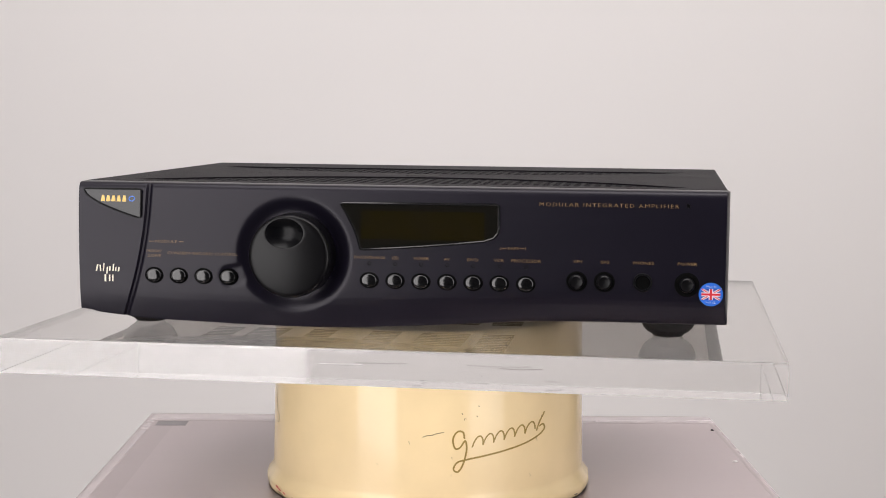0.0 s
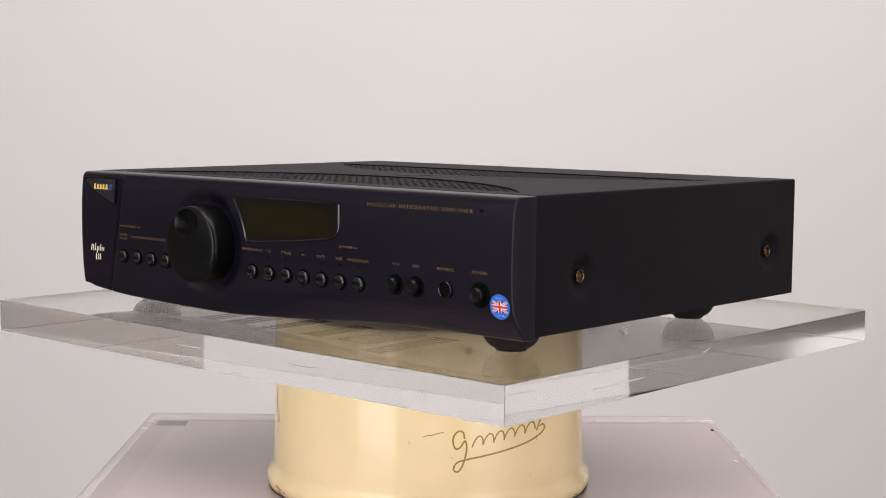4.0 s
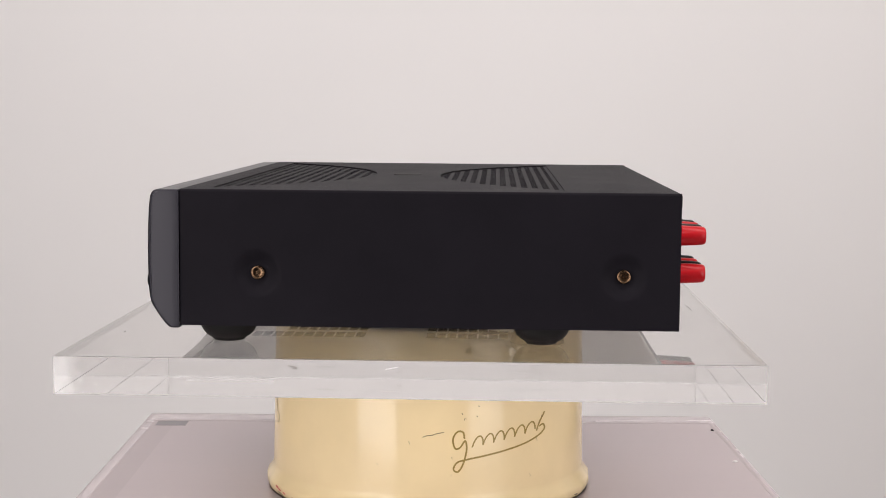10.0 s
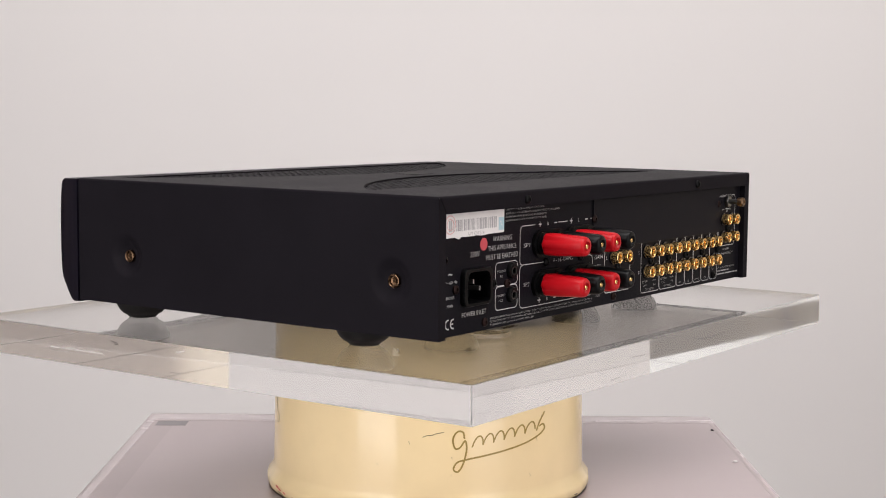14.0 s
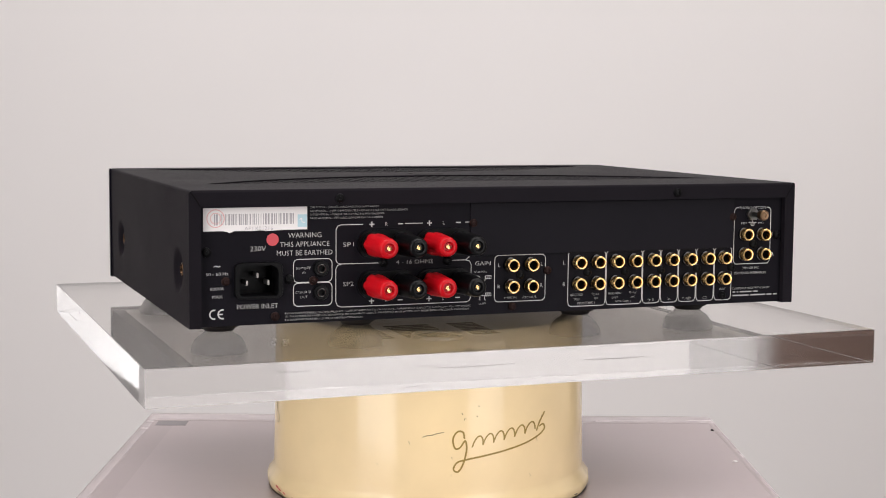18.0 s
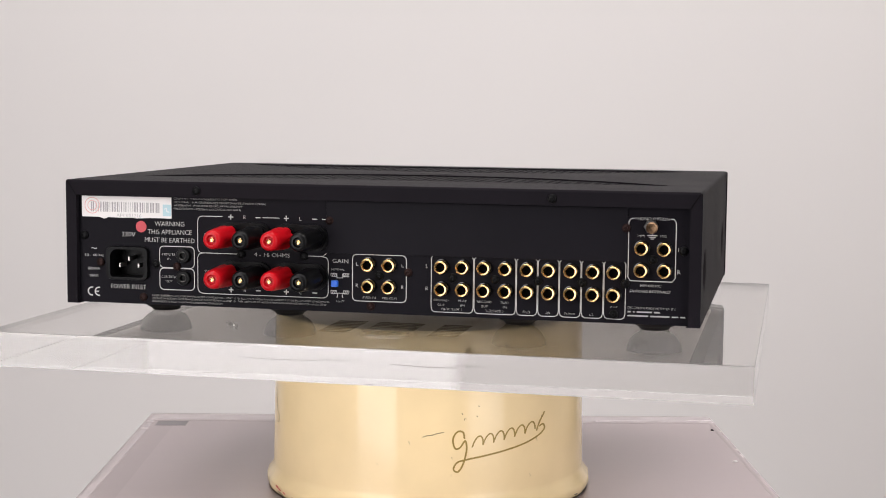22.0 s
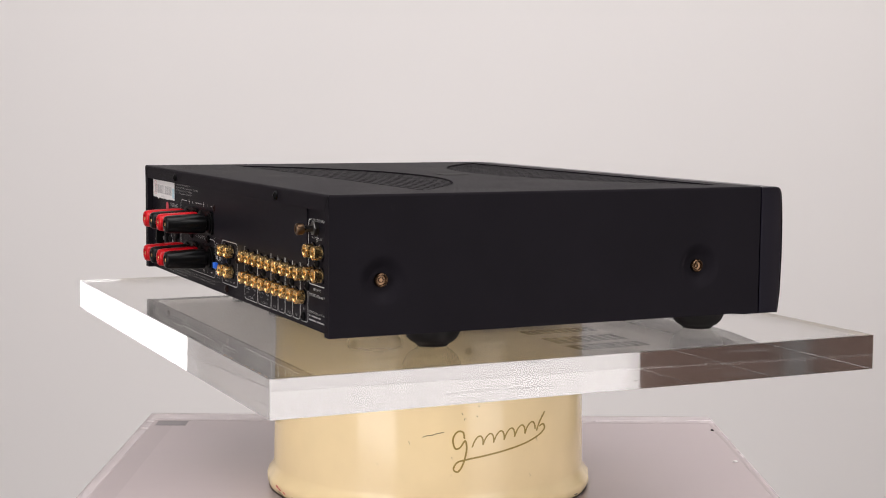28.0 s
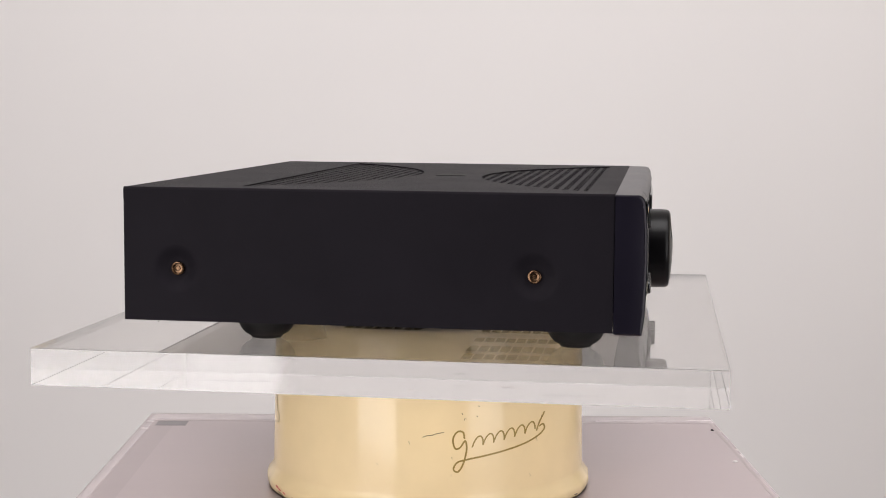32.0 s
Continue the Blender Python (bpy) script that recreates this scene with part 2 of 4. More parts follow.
def tube(path, r, basis, origin, closed=True, bm=None, n=6):
    """A round rim of radius r along a path in the plane of basis."""
    bm = bm or bmesh.new()
    u, v, w = basis
    pts = [Vector(p) for p in path]
    rings = []
    for i, p in enumerate(pts):
        a, c = (pts[i - 1], pts[(i + 1) % len(pts)]) if closed else (pts[max(i - 1, 0)], pts[min(i + 1, len(pts) - 1)])
        d = (c - a).normalized()
        side = u * -d.y + v * d.x
        at = Vector(origin) + u * p.x + v * p.y
        rings.append([bm.verts.new(at + side * (r * math.cos(math.tau * k / n)) + w * (r * math.sin(math.tau * k / n))) for k in range(n)])
    for i in range(len(rings) if closed else len(rings) - 1):
        p, q = rings[i], rings[(i + 1) % len(rings)]
        for k in range(n):
            bm.faces.new((p[k], p[(k + 1) % n], q[(k + 1) % n], q[k]))
    bmesh.ops.recalc_face_normals(bm, faces=bm.faces)
    return bm


def rounded(x0, x1, z0, z1, r, n=5, corners="abcd"):
    """A rectangle's outline, rounded at the corners named (a: low left, b: low right, c: top right, d: top left)."""
    out = []
    for key, cx, cz, start in (("a", x0, z0, 180), ("b", x1, z0, 270), ("c", x1, z1, 0), ("d", x0, z1, 90)):
        if key in corners:
            mx, mz = cx + (r if cx == x0 else -r), cz + (r if cz == z0 else -r)
            out += [(mx + r * math.cos(radians(start + 90 * i / n)), mz + r * math.sin(radians(start + 90 * i / n))) for i in range(n + 1)]
        else:
            out.append((cx, cz))
    return out


def words(name, text, cap, centre, basis, plane, material, parent, width=None, align="CENTER", lift=0.06, label="", spread=1.0):
    """Printed words: cap height in mm, centred on (across, up) in the plane, squeezed to a width if one is given."""
    curve = bpy.data.curves.new("words", "FONT")
    curve.body, curve.align_x, curve.align_y, curve.resolution_u = text, "CENTER", "CENTER", 2
    curve.space_character = spread
    curve.size, curve.offset = 1.0, -0.014 if cap > 1.6 else -0.022
    holder = bpy.data.objects.new("words", curve)
    me = bpy.data.meshes.new_from_object(holder)
    bpy.data.objects.remove(holder)
    bpy.data.curves.remove(curve)
    co = np.array([v.co[:2] for v in me.vertices])
    lo, hi = co.min(0), co.max(0)
    sy = cap / 0.69 * MM
    sx = width * MM / (hi[0] - lo[0]) if width else sy
    mid = (lo + hi) / 2
    u, v, n = basis
    o = Vector(plane) * MM
    shift = {"CENTER": 0.0, "LEFT": (hi[0] - lo[0]) / 2, "RIGHT": -(hi[0] - lo[0]) / 2}[align]
    for w in me.vertices:
        a, b2 = (w.co.x - mid[0] + shift) * sx + centre[0] * MM, (w.co.y - mid[1]) * sy + centre[1] * MM
        w.co = o + u * a + v * b2 + n * (lift * MM)
    me.name = name
    me.materials.clear()
    me.materials.append(material)
    ob = new(name, me)
    ob.parent = parent
    if label:
        tagged(ob, label)
    return ob


# ---- the room ----
def structure(name, bm, material, label, category="wall"):
    return tagged(new(name, mesh_of(name, bm, material)), label, category, "", "structure")


def room():
    structure("floor", box(-2600, 2600, -3200, 1500, -1150, -1050), FLOOR, "grey painted floor of the photo room", "floor")
    structure("ceiling", box(-2600, 2600, -3200, 1500, 1900, 2000), CEILING, "plain white ceiling of the photo room", "ceiling")
    bm = bmesh.new()
    outline = [(1500, 1900), (1500, -720)] + [(1500 - 320 * (1 - math.cos(radians(a))), -720 - 320 * math.sin(radians(a))) for a in range(6, 91, 6)]
    outline += [(1100, -1040)]
    front = [[bm.verts.new((x, y, z)) for y, z in outline] for x in (-1600, 1240)]
    back = [[bm.verts.new((x, min(y + 60, 1560), z - (10 if y < 1499 else 0))) for y, z in outline] for x in (-1600, 1240)]
    for a, c in ((front[0], front[1]), (back[1], back[0]), (back[0], front[0]), (front[1], back[1])):
        for i in range(len(outline) - 1):
            bm.faces.new((a[i], a[i + 1], c[i + 1], c[i]))
    structure("backdrop", bm, WALL, "seamless off-white paper backdrop curving to the floor", "backdrop")
    bm = box(-2700, -2600, -3200, -2800, -1050, 1900)
    box(-2700, -2600, -650, 500, -1050, 1900, bm=bm), box(-2700, -2600, -2800, -650, -1050, 50, bm=bm), box(-2700, -2600, -2800, -650, 1550, 1900, bm=bm)
    structure("wall_west", bm, PALE, "pale grey side wall of the photo room with a window")
    # unseen band, added so that the display window reflects something dark
    structure("trim", box(-2600, -2585, -1150, 500, -380, 40, 2), DIM, "unseen dark grey band added to darken the display's reflection", "wall trim")
    bm = box(-2690, -2610, -2798, -2770, 52, 1548, 2)
    for y0, y1, z0, z1 in ((-680, -652, 52, 1548), (-2770, -680, 52, 80), (-2770, -680, 1520, 1548), (-2085, -2055, 80, 1520), (-1385, -1355, 80, 1520)):
        box(-2690 if z1 - z0 < 100 or y1 > -700 else -2635, -2610, y0, y1, z0, z1, bm=bm)
    structure("window_1", bm, PALE, "grey-framed window with three tall lights", "window")
    structure("wall_northwest", box(-2650, -2600, 500, 1500, -1050, 1900, 4), SIDE, "brown wooden partition beside the backdrop", "partition")
    structure("wall_east", box(2600, 2660, -3200, -300, -1050, 1900), PALE, "pale grey side wall of the photo room")
    structure("wall_northeast", box(2600, 2650, -300, 1500, -1050, 1900, 4), CREAMWALL, "warm white panel beside the backdrop", "partition")
    # two unseen glowing panels, added to brighten what the slab's edges mirror
    structure("glow_panel_1", box(2120, 2560, 1440, 1452, -600, 1500), GLOWPANEL, "unseen cream panel given a glow for the slab's edges", "blind")
    structure("glow_panel_2", box(2580, 2592, 700, 1430, -600, 1500), GLOWPANEL, "unseen cream panel given a glow for the slab's edges", "blind")
    structure("wall_south", box(-2600, 2600, -3260, -3200, -1050, 1900), DIM, "dark grey wall behind the camera")
    structure("wall_north", box(-2600, 900, 1562, 1620, -1050, 1900), SIDE, "brown wall behind the paper backdrop")
    structure("wall_north_end", box(900, 2600, 1562, 1620, -1050, 1900), DIM, "dark grey end of the wall behind the backdrop")


def plinth():
    base = tagged(new("display_stand"), "lilac-grey laminate display stand, edges toned as a clear top's refraction", "display stand")
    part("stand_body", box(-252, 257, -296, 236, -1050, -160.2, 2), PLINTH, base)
    part("top_board", box(-228, 255, -292, 208, -160, -135.6), BOARD, base, "lilac-grey streaked top board")
    part("border_band", box(-248, -228, -292, 208, -160, -135.6), BORDER, base, "darker lilac border of the top")
    # flat tones paint the light bent at a clear top plate's edges
    for x0, x1, y0, y1, m in ((-256.4, -254.2, -300, 236, RAIL), (-254.2, -248, -300, 214, BAND), (255, 258.6, -300, 214, BORDER), (258.6, 260.4, -300, 234, BAND), (-254.2, 258.6, 214, 236, BAND),
                              (-256.4, 254.4, 236, 240, RAIL), (-248, 255, 208, 214, BORDER), (-248, 255, -300, -292, RAIL)):
        part("edge_strip", box(x0, x1, y0, y1, -160, -135.5), m, base, "flat strip toned as the refracted edge of a clear top")
    corner = [(254.4, 236)] + [(254.4 + 6 * math.sin(radians(a)), 234 + 6 * math.cos(radians(a))) for a in range(0, 91, 15)] + [(258.6, 234), (258.6, 236)]
    part("edge_strip", slab_of(corner, 0, 24.5, TOP, origin=(0, 0, -160)), BAND, base, "rounded corner toned as the refracted edge of a clear top")
    part("tape_patch", box(-244, -217, 188, 206, -135.58, -135.3), TAPE, base, "small dark grey tape patch")
    part("speck", lathe([(0, 0), (1.6, 0), (1.2, 0.8), (0, 1.0)], "z", 8, (252.6, 180, -135.4)), DARK, base)
    # white colour paints the small glint of the bubble
    part("air_bubble", lathe([(0, 0), (2.2, 0.2), (1.6, 1.0), (0, 1.3)], "z", 10, (249, 60, -135)), PAPER, base)


# ---- the cream drum that turns the slab ----
def on_drum(x, z, off=0.12):
    """A point of the drum's side, at x across and z up, seen from the front."""
    r = drum_radius(z) + off
    x = max(-r, min(r, x))
    return (x, -math.sqrt(r * r - x * x), z)


def drum_radius(z):
    return 116.4 + (-40 - z) * 0.018 if z > -117 else 117.8 + 5.1 * min(1, (-117 - z) / 9.5) ** 1.7


def drum_line(name, path, width, material, parent, label="", off=0.12):
    bm = bmesh.new()
    for quad in ribbon(path, width):
        bm.faces.new([bm.verts.new(on_drum(p.x, p.y, off)) for p in quad])
    return part(name, bm, material, parent, label)


def smooth_path(points, n=8):
    """A Catmull-Rom line through the points."""
    p = [Vector(q) for q in points]
    p = [p[0] * 2 - p[1]] + p + [p[-1] * 2 - p[-2]]
    out = []
    for a, b, c, d in zip(p, p[1:], p[2:], p[3:]):
        for i in range(n):
            t = i / n
            out.append(0.5 * (2 * b + (c - a) * t + (2 * a - 5 * b + 4 * c - d) * t * t + (3 * b - a - 3 * c + d) * t ** 3))
    return out + [p[-2]]


def drum():
    base = tagged(new("turntable_drum"), "cream enamelled metal drum with a gold scrawled emblem and chipped foot", "turntable base")
    # the disc under the slab is a darker tan than the shell
    part("top_disc", lathe([(0, -23.6), (113.3, -23.6), (113.3, -26), (0, -26)], "z", 96), DISC, base, "darker cream top disc")
    profile = [(0, -26.5), (113.4, -26.5), (113.4, -23.6), (115.0, -24.2), (115.9, -25.6), (116.15, -27.5)]
    profile += [(drum_radius(z), z) for z in (-45, -60, -80, -100, -112, -117, -118.5, -120, -122, -124, -125.5, -126.5)]
    profile += [(123.1, -128), (123.0, -130.5), (122.3, -132.6), (120.8, -134.2), (119, -135), (0, -135)]

    def dented(angle, r, z):
        return r + (0.28 * math.sin(13 * angle) + 0.2 * math.sin(29 * angle + 1) + 0.15 * math.sin(57 * angle)) * max(0, min(1, (-119 - z) / 8))
    part("shell", lathe(profile, "z", 160, wave=dented), CREAM, base, smooth=True)
    part("rivet", lathe([(2.7, -0.6), (2.6, 0.4), (2.0, 0.9), (1.2, 1.0), (0.9, 0.4), (0, 0.4)], "-y", 18, (27.4, -112.9, -37.2)), OLIVE, base, "dull metal rivet", smooth=True)
    # dark colour here draws the shadow line where the drum meets the stand
    part("shadow_line_ring", lathe([(0, -134.2), (121.6, -134.2), (121.9, -134.6), (121.8, -135), (0, -135)], "z", 128), CHIP, base, "dark ring drawn as the shadow line at the foot")
    # gold emblem: a scrawl of loops over a long underline
    scrawl = [(25, -78), (24, -73.5), (20, -73), (17, -78), (18.5, -84.5), (22, -84), (25.5, -79.5), (26.5, -86), (24, -96), (20.5, -101), (17.5, -99), (20, -94.5), (27, -92.6), (40, -90.6),
              (55, -88), (68, -85), (78, -81), (82.4, -77), (81.5, -73.6), (78.5, -74.6)]
    drum_line("emblem_underline", smooth_path(scrawl), 1.25, OLIVE, base, "gold underlined flourish")
    waves = []
    for i in range(61):
        t = i / 60
        a = 2.05 * math.pi * 6 * t
        waves.append((30.5 + 46 * t - 1.3 * math.sin(a), -80.8 + 7.4 * t + 3.5 * math.cos(a + 2.6) * (1 if i < 58 else 0.7)))
    drum_line("emblem_scrawl", smooth_path(waves, 4), 1.05, OLIVE, base, "gold looped scrawl")
    drum_line("emblem_stroke", smooth_path([(76.5, -77.5), (78.5, -72), (82.5, -64.8)]), 1.1, OLIVE, base)
    drum_line("side_emblem_hook", smooth_path([(-113.6, -62.5), (-112.6, -67), (-112.4, -72), (-113.0, -74.5)]), 0.9, OLIVE, base)
    drum_line("side_emblem_hook", smooth_path([(-113.4, -76), (-111.4, -75.6), (-110.4, -79), (-111.0, -83), (-113.2, -83.8)]), 0.9, OLIVE, base)
    drum_line("scratch", smooth_path([(-4, -76.5), (-1, -75.4), (2, -75.2), (6, -73.9), (10.5, -73.2)]), 0.45, CHIP, base)
    rng = random.Random(4)
    for k in range(5):
        x, z = 28 + rng.uniform(-6, 9), -56 + rng.uniform(-9, 3)
        drum_line("scratch", [(x, z), (x + rng.uniform(0.4, 1.0), z - rng.uniform(0.4, 1.4))], 0.4, CHIP, base)
    for k in range(7):
        x, z = rng.uniform(-60, 90), rng.uniform(-112, -60)
        drum_line("scratch", [(x, z), (x + rng.uniform(-1, 1), z - rng.uniform(1, 2.4))], 0.25, CHIP, base)
    for k in range(34):
        x = rng.uniform(-118, 118)
        w = rng.uniform(0.6, 2.6)
        drum_line("paint_chip", [(x - w, -131.2 - rng.random()), (x, -131.0 - rng.random()), (x + w, -131.4)], rng.uniform(0.4, 1.6), CHIP, base, off=-0.3)
    for k in range(6):
        x = rng.uniform(-20, 95)
        drum_line("worn_patch", smooth_path([(x, -129.5 - rng.random()), (x + 3, -130.2), (x + rng.uniform(5, 9), -129.8)], 3), rng.uniform(0.3, 0.8), PAPER, base, off=0.25)
    for x, z, w in ((-111.5, -127.4, 1.5), (-109.2, -128.6, 1.1), (-105.4, -129.6, 0.8), (-98.0, -130.6, 0.6)):
        drum_line("red_paint_chip", [(x, z), (x + 0.9, z - 0.8), (x + 1.9, z - 0.9)], w, REDCHIP, base, off=0.3)


# ---- the turning acrylic slab ----
SLAB = (-249.0, 252.2, -214.8, 211.8, -23.4, 0.0)


def acrylic_slab():
    base = tagged(new("acrylic_slab"), "thick clear acrylic slab with polished edges and small scratches", "slab")
    x0, x1, y0, y1, z0, z1 = SLAB
    ob = part("plate", box(x0, x1, y0, y1, z0, z1, 0.2, seg=1), ACRYLIC, base)
    ob.data.materials.append(FROST)
    ob.data.materials.append(EDGE)
    for f in ob.data.polygons:
        f.material_index = 0 if abs(f.normal.z) > 0.95 else 2 if max(abs(c) for c in f.normal) > 0.95 else 1
    ob.visible_shadow = False
    # scratches and smears on the four edges: (along, up) pairs, width, dark or pale
    X, Y, Z = Vector((1, 0, 0)), Vector((0, 1, 0)), Vector((0, 0, 1))
    faces = {"front": ((X, Z, -Y), (0, y0, 0)), "rear": ((X, Z, Y), (0, y1, 0)), "right": ((Y, Z, X), (x1, 0, 0)), "left": ((Y, Z, -X), (x0, 0, 0))}
    marks = [("front", [(78, -9.1), (91, -9.5), (105, -8.7)], 0.35, 1), ("front", [(23.4, -21.8), (30.6, -21.6)], 0.4, 1), ("front", [(-35, -9.8), (-8, -9.5)], 0.4, 0),
             ("rear", [(-27, -9.1), (-51, -9.8), (-70, -9.4)], 0.35, 1), ("rear", [(73, -8.9), (54, -9.5), (21, -9.1)], 0.25, 1), ("rear", [(98, -20.4), (85, -19.5)], 0.3, 1), ("rear", [(-12, -22.4), (-16, -22.3)], 0.5, 1),
             ("right", [(-73, -3.9), (-67.2, -5.2), (-71, -5.9)], 0.6, 1), ("right", [(-14.8, -5.4), (-7.1, -3.9)], 0.5, 0), ("right", [(72.5, -1.8), (74.9, -5.3), (80.3, -8.7)], 0.3, 1),
             ("right", [(-134, -13.5), (-82, -13.1)], 0.5, 0), ("right", [(-19.6, -18.4), (-9.9, -18.8)], 0.35, 1), ("left", [(52.3, -3.0), (48.2, -0.9), (42.2, -2.5)], 0.35, 1),
             ("left", [(-96, -2.6), (-98.2, -0.8)], 0.4, 1), ("left", [(-25.2, -17.9), (-29.2, -18)], 0.5, 1), ("left", [(-78.8, -14.3), (-94.2, -14.4)], 0.25, 1), ("left", [(104, -16.7), (59, -15.7)], 0.5, 0)]
    for side, path, width, dark in marks:
        part("scratch" if dark else "smear", line(smooth_path(path, 3), width, *faces[side], lift=0.06), SCRATCH if dark else PALESCRATCH, base)
    # dust smears on the top
    for path, width in (([(-100, 186), (-106, 187.5), (-113, 187)], 0.5), ([(-122, 172), (-127, 171)], 0.7), ([(-60, 178), (-66, 178.6)], 0.4), ([(20, 196), (6, 196.8), (-8, 196)], 0.35), ([(150, -196), (158, -195)], 0.5), ([(-90, -193), (-97, -194.2)], 0.4), ([(232, 40), (231, 49)], 0.4)):
        part("smear", line(smooth_path(path, 3), width, TOP, (0, 0, 0), lift=0.05), SCRATCH, base)
    rng = random.Random(11)
    for k in range(12):
        side = ("front", "rear", "right", "left")[k % 4]
        p, z = rng.uniform(-190, 190), rng.uniform(-21, -2)
        part("speck", line([(p, z), (p + rng.uniform(0.4, 1.4), z + rng.uniform(-0.5, 0.5))], rng.uniform(0.25, 0.5), *faces[side], lift=0.06), SCRATCH, base)
    return base


# ---- the amplifier, its origin on the axis of the turntable at the slab's top ----
YF, YB, YR = -165.0, 163.3, 159.8  # planes of the front, the cover's rear edge and the rear panel
ZB, ZT = 14.3, 99.0             # underside and top of the steel case
XS = 215.0
XO = 1.4                        # the case sits a little off the axis
GF, GR, GX = -129.0, 93.0, 190.0  # straight edges of the two top grilles, and their half width


def arc_depth(x, sag):
    r = (GX * GX + sag * sag) / (2 * sag)
    return max(0.0, math.sqrt(max(0, r * r - x * x)) - (r - sag))


def front_arc(x):
    return GF + arc_depth(x, 88.0) if abs(x) < GX else GF


def rear_arc(x):
    return GR - arc_depth(x, 85.0) if abs(x) < GX else GR


def cover(amp):
    """The folded steel cover: top with two openings, sides with four screw dimples, a rear flange."""
    bm = bmesh.new()
    xs = [-XS + 1.5, -GX] + [-GX + (2 * GX) * i / 76 for i in range(1, 76)] + [GX, XS - 1.5]
    y0, y1 = -145.0, YB

    def quad(*pts):
        bm.faces.new([bm.verts.new(p) for p in pts])
    for a, c in zip(xs, xs[1:]):
        spans = [((y0, y0), (GF, GF)), ((front_arc(a), front_arc(c)), (rear_arc(a), rear_arc(c))), ((GR, GR), (y1 - 1.5, y1 - 1.5))]
        for lo, hi in spans:
            quad((a, lo[0], ZT), (c, lo[1], ZT), (c, hi[1], ZT), (a, hi[0], ZT))
            quad((a, hi[0], ZT - 1.5), (c, hi[1], ZT - 1.5), (c, lo[1], ZT - 1.5), (a, lo[0], ZT - 1.5))
        for p, q, s in ((GF, GF, 1), (front_arc(a), front_arc(c), -1), (rear_arc(a), rear_arc(c), 1), (GR, GR, -1)):
            pts = [(a, p, ZT), (c, q, ZT), (c, q, ZT - 1.5), (a, p, ZT - 1.5)]
            quad(*(pts if s < 0 else pts[::-1]))
    # rounded folds along the sides and the rear
    fold = [(math.sin(radians(t)) * 1.5, math.cos(radians(t)) * 1.5) for t in (0, 30, 60, 90)]
    for s in (-1, 1):
        for (d0, h0), (d1, h1) in zip(fold, fold[1:]):
            pts = [(s * (XS - 1.5 + d0), y0, ZT - 1.5 + h0), (s * (XS - 1.5 + d1), y0, ZT - 1.5 + h1), (s * (XS - 1.5 + d1), y1, ZT - 1.5 + h1), (s * (XS - 1.5 + d0), y1, ZT - 1.5 + h0)]
            quad(*pts)
    for (d0, h0), (d1, h1) in zip(fold, fold[1:]):
        quad((-XS + 1.5, y1 - 1.5 + d0, ZT - 1.5 + h0), (XS - 1.5, y1 - 1.5 + d0, ZT - 1.5 + h0), (XS - 1.5, y1 - 1.5 + d1, ZT - 1.5 + h1), (-XS + 1.5, y1 - 1.5 + d1, ZT - 1.5 + h1))
    # sides, in cells round the dimples
    for s in (-1, 1):
        ys, zs = [y0, -113, -81, 113, 145, y1], [ZB, 31.4, 63.4, ZT - 1.5]
        for i in range(5):
            for j in range(3):
                ya, yb, za, zb = ys[i], ys[i + 1], zs[j], zs[j + 1]
                if i in (1, 3) and j == 1:
                    cy, cz, n = (ya + yb) / 2, (za + zb) / 2, 32
                    rim = []
                    for k in range(n):
                        t = math.tau * k / n
                        c, d = math.cos(t), math.sin(t)
                        m = 16 / max(abs(c), abs(d))
                        rim.append(bm.verts.new((s * XS, cy + c * m, cz + d * m)))
                    for r, depth in ((15.6, 0.0), (14.2, 0.22), (12.6, 0.8), (10.8, 1.75), (9.0, 2.9), (7.6, 3.6), (6.4, 3.95), (0.0, 4.0)):
                        if r:
                            ring = [bm.verts.new((s * (XS - depth), cy + r * math.cos(math.tau * k / n), cz + r * math.sin(math.tau * k / n))) for k in range(n)]
                            for k in range(n):
                                bm.faces.new((rim[k], rim[(k + 1) % n], ring[(k + 1) % n], ring[k]))
                            rim = ring
                        else:
                            bm.faces.new(rim)
                else:
                    quad((s * XS, ya, za), (s * XS, yb, za), (s * XS, yb, zb), (s * XS, ya, zb))
        # lower hem and rear flange
        quad((s * XS, y0, ZB), (s * XS, y1, ZB), (s * (XS - 9), y1, ZB), (s * (XS - 9), y0, ZB))
        quad((s * XS, y1, ZB), (s * XS, y1, ZT - 1.5), (s * (XS - 7.5), y1, ZT - 1.5), (s * (XS - 7.5), y1, ZB))
        quad((s * (XS - 7.5), y1, ZB), (s * (XS - 7.5), y1, 88.7), (s * (XS - 7.5), y1 - 4.6, 88.7), (s * (XS - 7.5), y1 - 4.6, ZB))
        quad((s * (XS - 1.5), y0, ZT - 1.5), (s * XS, y0, ZT - 1.5), (s * XS, y0, ZB), (s * (XS - 1.5), y0, ZB))
        # thin bent tab at the corner of the flange
        quad((s * (XS - 0.3), y1 + 0.25, 90.5), (s * (XS - 0.3), y1 + 0.25, 97.5), (s * (XS - 6.5), y1 + 0.25, 97.5))
    quad((-XS + 7.5, y1, 88.7), (XS - 7.5, y1, 88.7), (XS - 7.5, y1, ZT - 1.5), (-XS + 7.5, y1, ZT - 1.5))
    quad((-XS + 7.5, y1 - 4.6, 88.7), (XS - 7.5, y1 - 4.6, 88.7), (XS - 7.5, y1, 88.7), (-XS + 7.5, y1, 88.7))
    bmesh.ops.remove_doubles(bm, verts=bm.verts, dist=0.01)
    bmesh.ops.recalc_face_normals(bm, faces=bm.faces)
    bmesh.ops.translate(bm, verts=bm.verts, vec=(XO, 0, 0))
    ob = part("cover", bm, CASE, amp, "black powder-coated folded steel cover", smooth=True)
